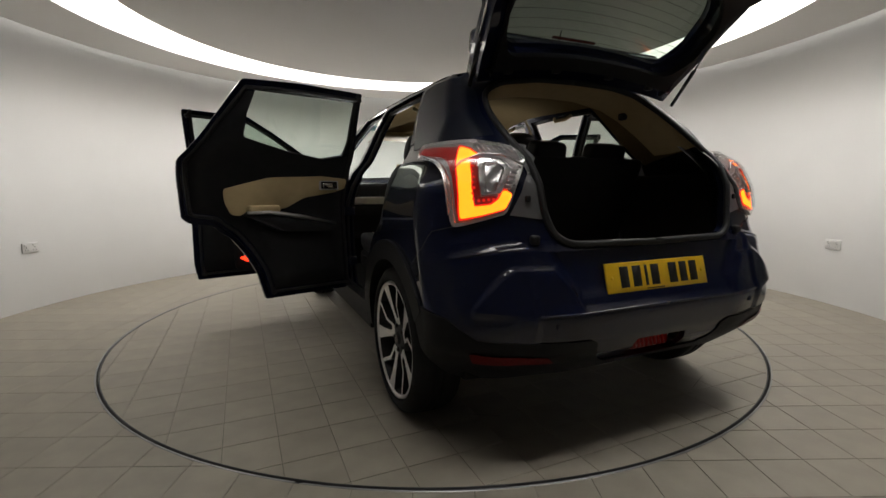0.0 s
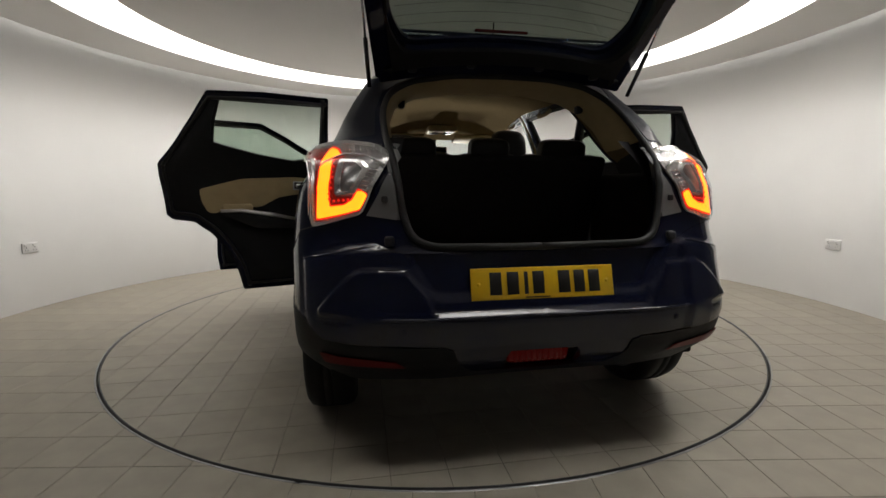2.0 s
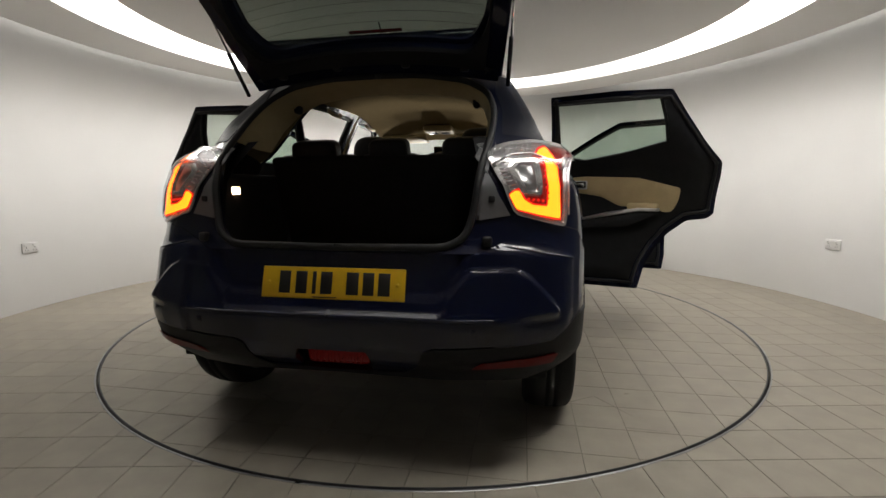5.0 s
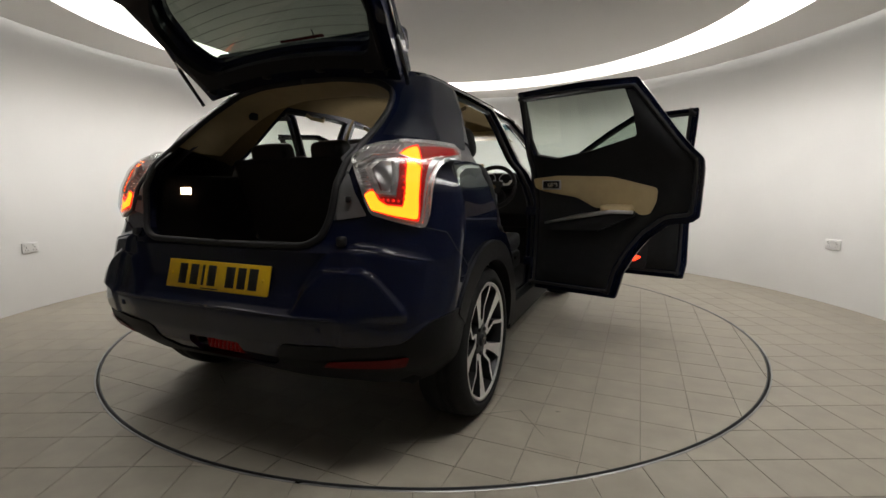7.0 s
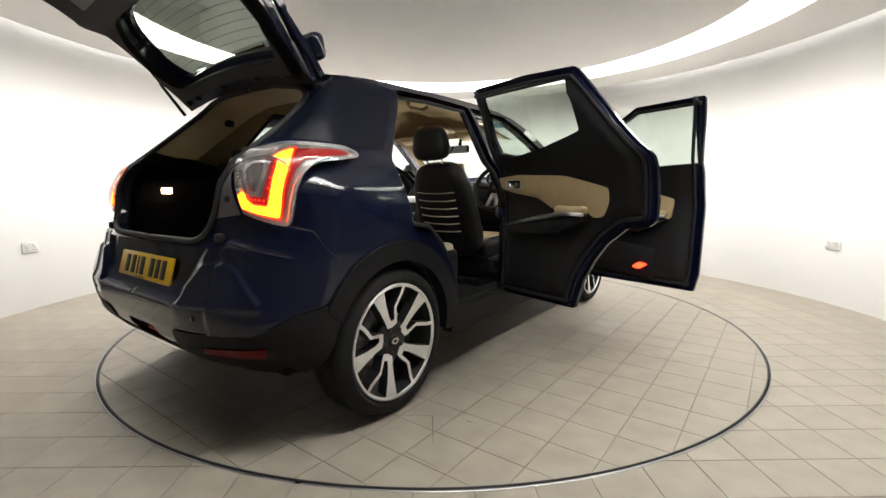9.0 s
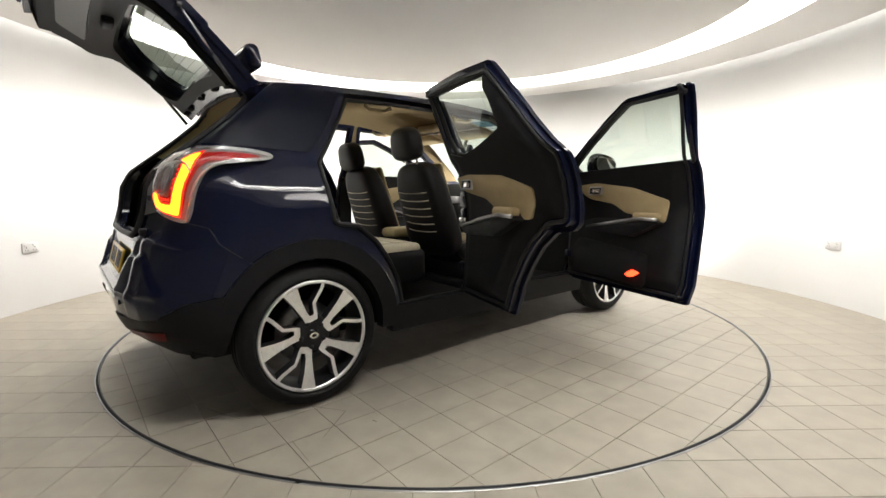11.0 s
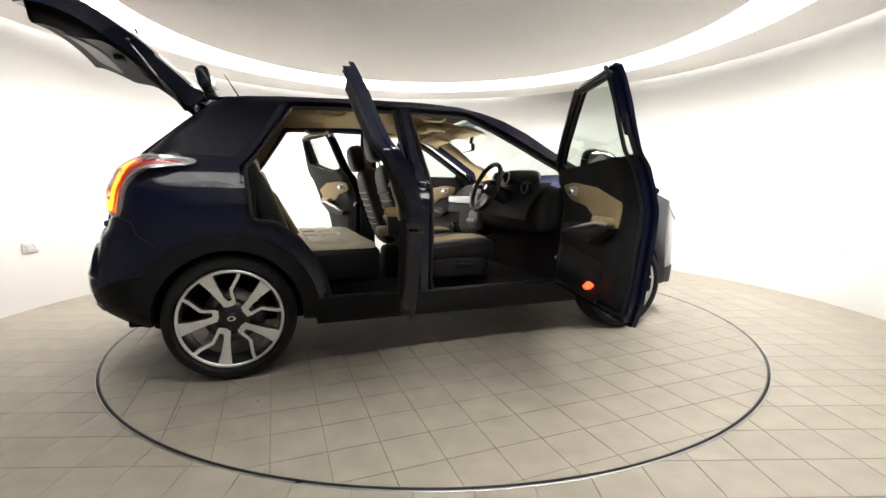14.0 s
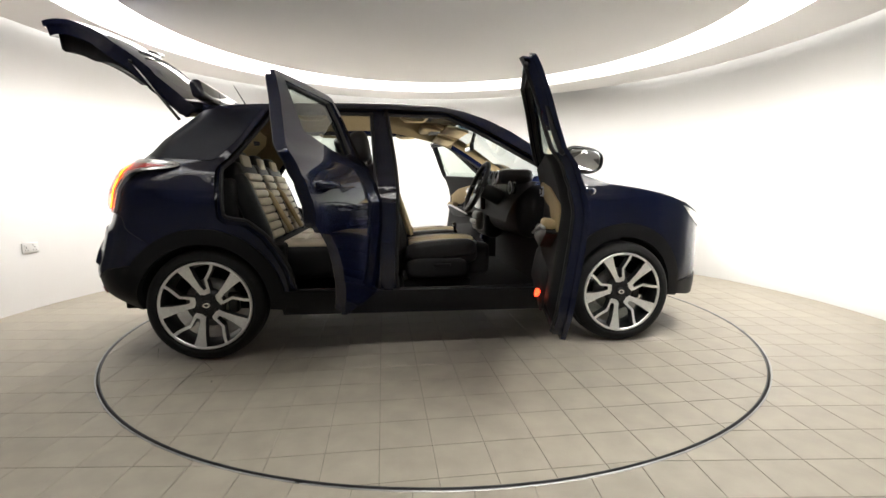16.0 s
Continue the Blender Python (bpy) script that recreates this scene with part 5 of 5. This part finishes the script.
front_seat(0.36)
front_seat(-0.36, 0.04)
bench = part("rear_seat", soft_box("rear_seat", LEATHER, (1.22, 0.50, 0.22), (0, 0.60, 0.53), 0.05), car, "ivory leather rear bench with black bolsters")
part("seat_back", soft_box("seat_back", CARPET, (1.16, 0.05, 0.56), (0, 0.095, 0.885), 0.02, 2, (20, 0, 0)), bench)
for x, w in ((-0.38, 0.42), (0.0, 0.30), (0.38, 0.42)):
    part("cushion", soft_box("cushion", IVORY, (w, 0.44, 0.07), (x, 0.60, 0.635), 0.03), bench, "ivory leather cushion")
    for k in range(3):
        part("quilt", soft_box("quilt", IVORY, (w * 0.72, 0.10, 0.025), (x, 0.47 + 0.12 * k, 0.668), 0.012), bench)
    part("backrest", soft_box("backrest", LEATHER, (w + 0.015, 0.11, 0.57), (x, 0.178, 0.893), 0.045, 3, (20, 0, 0)), bench)
    for k in range(8):
        z = 0.70 + k * 0.053
        part("back_roll", soft_box("back_roll", IVORY, (w * 0.74, 0.035, 0.052), (x, 0.312 - (z - 0.70) * 0.36, z), 0.016, 3, (20, 0, 0)), bench, "ivory leather roll")
    part("headrest", blob("headrest", LEATHER, (0.10 + w * 0.34, 0.11, 0.125), (x, 0.075, 1.172), (12, 0, 0), 5.0, 4, 0.06), bench)
    part("headrest_pad", soft_box("headrest_pad", IVORY, (0.06 + w * 0.3, 0.03, 0.085), (x, 0.128, 1.172), 0.014, 3, (12, 0, 0)), bench)
for s in (1, -1):
    part("bolster", blob("bolster", LEATHER, (0.09, 0.12, 0.53), (0.565 * s, 0.212, 0.845), (20, 0, 0), 3.5), bench)
    part("seat_belt", tube("seat_belt", [(0.20 * s, 0.09, 1.10), (0.20 * s, 0.24, 0.95), (0.19 * s, 0.37, 0.70)], [0.016, 0.018, 0.018], BEIGE, 6), bench)

dash = part("dashboard", grid_sheet("dashboard", 16, 12, lambda u, v: Vector((-0.72 + 1.44 * u, 2.14 - 0.34 * math.sin(v * 1.5) ** 1.3, 1.03 + 0.02 * math.sin(math.pi * u) - 0.42 * max(0.0, v - 0.35) ** 1.2)), TRIM), car, "black dashboard with silver trim")
part("dash_body", soft_box("dash_body", TRIM, (1.42, 0.26, 0.36), (0, 2.03, 0.84), 0.11, 5), dash)
part("instrument_hood", soft_box("instrument_hood", TRIM, (0.36, 0.24, 0.10), (0.36, 1.93, 1.075), 0.045, 4), dash)
for x in (0.29, 0.43):
    v, f = lathe([(0.03, 0.0), (0.052, 0.0), (0.056, 0.012), (0.050, 0.014)], 32)
    mm = Matrix.Translation((x, 1.812, 1.065)) @ pose(0, 0, 0, 72, 0, 0)
    part("dial", from_lists("dial", [mm @ Vector(p) for p in v], f, SILVER, True), dash)
part("passenger_trim", soft_box("passenger_trim", SILVER, (0.52, 0.03, 0.06), (-0.40, 1.80, 0.90), 0.012), dash, "silver dashboard trim strip")
part("air_vent", soft_box("air_vent", SILVER, (0.16, 0.03, 0.07), (0.0, 1.79, 1.0), 0.012), dash)
part("air_vent", soft_box("air_vent", BLACK, (0.09, 0.03, 0.08), (0.60, 1.875, 1.0), 0.012), dash)
ring_v, ring_f = lathe([(0.032, 0.0), (0.040, 0.004), (0.044, 0.0)], 28)
part("vent_ring", from_lists("vent_ring", [Matrix.Translation((0.60, 1.858, 1.0)) @ pose(0, 0, 0, 90, 0, 0) @ Vector(p) for p in ring_v], ring_f, SILVER, True), dash, "silver air vent ring")
part("radio", soft_box("radio", BLACK, (0.24, 0.04, 0.13), (0.0, 1.785, 0.90), 0.012), dash)
part("control_panel", soft_box("control_panel", GREY, (0.20, 0.06, 0.15), (0.0, 1.77, 0.745), 0.028, 4), dash, "grey control panel with round knobs")
for x in (-0.06, 0.0, 0.06):
    v, f = lathe([(0.0, 0.02), (0.016, 0.02), (0.019, 0.0)], 20)
    mm = Matrix.Translation((x, 1.74, 0.74)) @ pose(0, 0, 0, 90, 0, 0)
    part("knob", from_lists("knob", [mm @ Vector(p) for p in v], f, SILVER, True), dash)
part("glove_box", soft_box("glove_box", TRIM, (0.50, 0.16, 0.26), (-0.40, 1.95, 0.71), 0.07, 5), dash)
part("knee_panel", soft_box("knee_panel", TRIM, (0.50, 0.14, 0.20), (0.40, 2.01, 0.82), 0.07, 5), dash)
console = part("centre_console", soft_box("centre_console", TRIM, (0.20, 0.86, 0.24), (0, 1.42, 0.45), 0.04), car, "black centre console")
part("console_trim", soft_box("console_trim", SILVER, (0.16, 0.42, 0.02), (0, 1.54, 0.575), 0.008), console)
part("armrest", soft_box("armrest", BEIGE, (0.17, 0.30, 0.07), (0, 1.10, 0.68), 0.03), console, "beige centre armrest")
part("gear_lever", tube("gear_lever", [(0, 1.60, 0.57), (0, 1.585, 0.68), (0, 1.58, 0.73)], [0.028, 0.010, 0.020], BLACK, 12), console)
wheel_m = Matrix.Translation((0.36, 1.685, 1.005)) @ pose(0, 0, 0, 66, 0, 0)
ring = [wheel_m @ Vector((0.178 * math.cos(a), 0.178 * math.sin(a), 0)) for a in np.linspace(0, 2 * math.pi, 41)]
steer = part("steering_wheel", tube("steering_wheel", ring, 0.017, LEATHER, 12), car, "black leather steering wheel with silver spokes")
bm = rounded_box(-0.07, 0.07, -0.055, 0.06, -0.045, 0.004, 0.02, 3)
bm.transform(wheel_m)
part("airbag_cover", mesh_of(bm, "airbag_cover", TRIM), steer)
for a in (178, 2, 255, 285):
    c, s_ = math.cos(radians(a)), math.sin(radians(a))
    part("spoke", tube("spoke", [wheel_m @ Vector((0.05 * c, 0.05 * s_, -0.02)), wheel_m @ Vector((0.17 * c, 0.17 * s_, -0.002))], [0.02, 0.011], SILVER if a > 200 else TRIM, 8), steer)
v, f = lathe([(0.0, 0.006), (0.020, 0.005)], 24)
part("emblem", from_lists("emblem", [wheel_m @ Vector(p) for p in v], f, CHROME), steer)
part("column", tube("column", [wheel_m @ Vector((0, 0, -0.03)), wheel_m @ Vector((0, 0, -0.24))], [0.05, 0.06], TRIM, 12), steer)
mir = part("rear_view_mirror", soft_box("rear_view_mirror", BLACK, (0.20, 0.035, 0.06), (0.0, 1.70, 1.315), 0.014), car)
part("mirror_glass", from_lists("mirror_glass", [(-0.095, 1.6815, 1.29), (0.095, 1.6815, 1.29), (0.095, 1.6815, 1.34), (-0.095, 1.6815, 1.34)], [(0, 1, 2, 3)], MIRROR), mir)
part("mirror_stem", tube("mirror_stem", [(0, 1.715, 1.33), (0, 1.74, 1.42)], 0.014, BLACK, 8), mir)
cons = part("overhead_console", soft_box("overhead_console", BEIGE, (0.22, 0.22, 0.05), (0, 1.42, 1.445), 0.02), car, "beige overhead console with map lights")
for x in (-0.05, 0.05):
    part("map_light", soft_box("map_light", GREY, (0.06, 0.07, 0.012), (x, 1.42, 1.419), 0.005), cons)
for s in (1, -1):
    part("sun_visor", soft_box("sun_visor", BEIGE, (0.36, 0.15, 0.02), (0.30 * s, 1.53, 1.392), 0.009, 2, (-16, 0, 0)), car)

# ---- floor: tiles, ring, turntable ----
PITCH, JOINT, TILE_H = 0.204, 0.0022, 0.008


def clip_poly(poly, nx, ny, d):
    """Keep the side of a convex polygon where nx*x + ny*y <= d."""
    out = []
    for i, a in enumerate(poly):
        b = poly[(i + 1) % len(poly)]
        da, db = nx * a[0] + ny * a[1] - d, nx * b[0] + ny * b[1] - d
        if da <= 0:
            out.append(a)
        if da * db < 0:
            k = da / (da - db)
            out.append((a[0] + k * (b[0] - a[0]), a[1] + k * (b[1] - a[1])))
    return out


def tile_lists(poly, inset=0.0016):
    """A flat tile with a small chamfer round its top."""
    n = len(poly)
    cx, cy = sum(p[0] for p in poly) / n, sum(p[1] for p in poly) / n
    vs = [(x, y, -TILE_H) for x, y in poly] + [(x, y, -0.001) for x, y in poly]
    for x, y in poly:
        d = max(math.hypot(cx - x, cy - y), 1e-6)
        vs.append((x + (cx - x) / d * inset, y + (cy - y) / d * inset, 0.0))
    fs = [tuple(range(2 * n, 3 * n))]
    for i in range(n):
        j = (i + 1) % n
        fs += [(i, j, n + j, n + i), (n + i, n + j, 2 * n + j, 2 * n + i)]
    return vs, fs


def lay_tiles(parent, inner, outer, near, x0=0.020, y0=-2.068):
    """Tiles between two radii; those inside near() are single objects, the rest one mesh."""
    h = (PITCH - JOINT) / 2
    whole = from_lists("tile", *tile_lists([(-h, -h), (h, -h), (h, h), (-h, h)]), TILE)
    singles, rest_v, rest_f = 0, [], []
    for i in range(-18, 19):
        for j in range(-18, 19):
            cx, cy = x0 + i * PITCH, y0 + (j + 10.5) * PITCH
            poly = [(cx - h, cy - h), (cx + h, cy - h), (cx + h, cy + h), (cx - h, cy + h)]
            rr = [math.hypot(*p) for p in poly]
            if max(rr) <= inner or min(rr) >= outer + 0.02:
                continue
            cut = False
            for lim, sign in ((inner, -1), (outer, 1)):
                if lim <= 0 or (sign > 0 and max(rr) <= lim) or (sign < 0 and min(rr) >= lim):
                    continue
                cut = True
                base = math.atan2(cy, cx)
                for da in ((-0.03, 0.0, 0.03) if sign > 0 else (0.0,)):
                    nx, ny = math.cos(base + da), math.sin(base + da)
                    poly = clip_poly(poly, sign * nx, sign * ny, sign * lim) if poly else poly
            if len(poly) < 3:
                continue
            if near(cx, cy) and singles < 300:
                singles += 1
                if cut:
                    part("tile", from_lists("tile_cut", *tile_lists(poly), TILE), parent)
                else:
                    part("tile", whole, parent).location = (cx, cy, 0)
            else:
                v, f = tile_lists(poly)
                rest_f += [tuple(q + len(rest_v) for q in g) for g in f]
                rest_v += v
    if rest_v:
        tagged(part("tiles", from_lists("tiles", rest_v, rest_f, TILE), parent), kind="stuff")


bv, bf = lathe([(TABLE_R + 0.004, -0.004), (ROOM_R + 0.1, -0.004), (ROOM_R + 0.1, -0.06), (TABLE_R + 0.004, -0.06)], 180)
floor = thing("floor", from_lists("floor", bv, bf, GROUT), "beige square floor tiles with dark narrow joints", "floor", kind="structure")
lay_tiles(floor, TABLE_R + 0.011, ROOM_R, lambda x, y: y > -2.9 and y < 0.9)
gv, gf = lathe([(TABLE_R + 0.004, -0.02), (TABLE_R + 0.004, 0.0015), (TABLE_R + 0.006, 0.002), (TABLE_R + 0.010, 0.002), (TABLE_R + 0.012, 0.0005)], 360)
part("edge_trim", from_lists("edge_trim", gv, gf, STEEL, True), floor, "brushed steel edge ring")
bv, bf = lathe([(0.0, -0.004), (TABLE_R - 0.012, -0.004), (TABLE_R - 0.012, -0.05)], 180)
turntable = thing("turntable", from_lists("turntable", bv, bf, GROUT), "round vehicle turntable covered with beige square tiles", "turntable")
lay_tiles(turntable, -1, TABLE_R - 0.011, lambda x, y: True, -0.002, -2.082)
gv, gf = lathe([(TABLE_R - 0.012, 0.0005), (TABLE_R - 0.009, 0.002), (TABLE_R - 0.006, 0.002), (TABLE_R - 0.004, -0.03)], 360)
part("edge_trim", from_lists("table_edge", gv, gf, RING_DARK, True), turntable, "brushed steel edge ring")
# scuffs and cracks on the turntable tiles
for line, w in (([(0.90, -1.465), (1.032, -1.374), (1.171, -1.549)], 0.004), ([(1.121, -1.655), (1.29, -1.66)], 0.003), ([(1.182, -1.325), (1.205, -1.318)], 0.008),
                ([(0.62, -1.84), (0.80, -1.76)], 0.003), ([(0.82, -1.477), (0.87, -1.45)], 0.004), ([(-0.55, -1.62), (-0.42, -1.70)], 0.003), ([(-0.9, -1.2), (-0.8, -1.25)], 0.004)):
    mv, mf = [], []
    for a, b in zip(line, line[1:]):
        d = (Vector(b) - Vector(a)).normalized() * w / 2
        o = len(mv)
        mv += [(a[0] - d.y, a[1] + d.x, 0.0007), (a[0] + d.y, a[1] - d.x, 0.0007), (b[0] + d.y * 0.4, b[1] - d.x * 0.4, 0.0007), (b[0] - d.y * 0.4, b[1] + d.x * 0.4, 0.0007)]
        mf.append((o, o + 1, o + 2, o + 3))
    part("scuff", from_lists("scuff", mv, mf, SCUFF), turntable)
pv, pf = lathe([(0.0, -0.07), (ROOM_R + 0.1, -0.07)], 90)
thing("floor_pit", from_lists("floor_pit", pv, pf, RUBBER_GAP), "dark pit under the turntable gap", "floor", kind="structure")


# ---- what moves ----
def motions():
    table_rows, car_rows = [], []
    for k in range(33):
        t = k * 0.5
        a = turn_at(t)
        c, s = math.cos(radians(a)), math.sin(radians(a))
        table_rows.append((t, pose(0, 0, 0, 0, 0, a)))
        car_rows.append((t, pose(c * CAR_X - s * CAR_Y, s * CAR_X + c * CAR_Y, 0, 0, 0, a)))
    walk(turntable, table_rows)
    walk(car, car_rows)


motions()
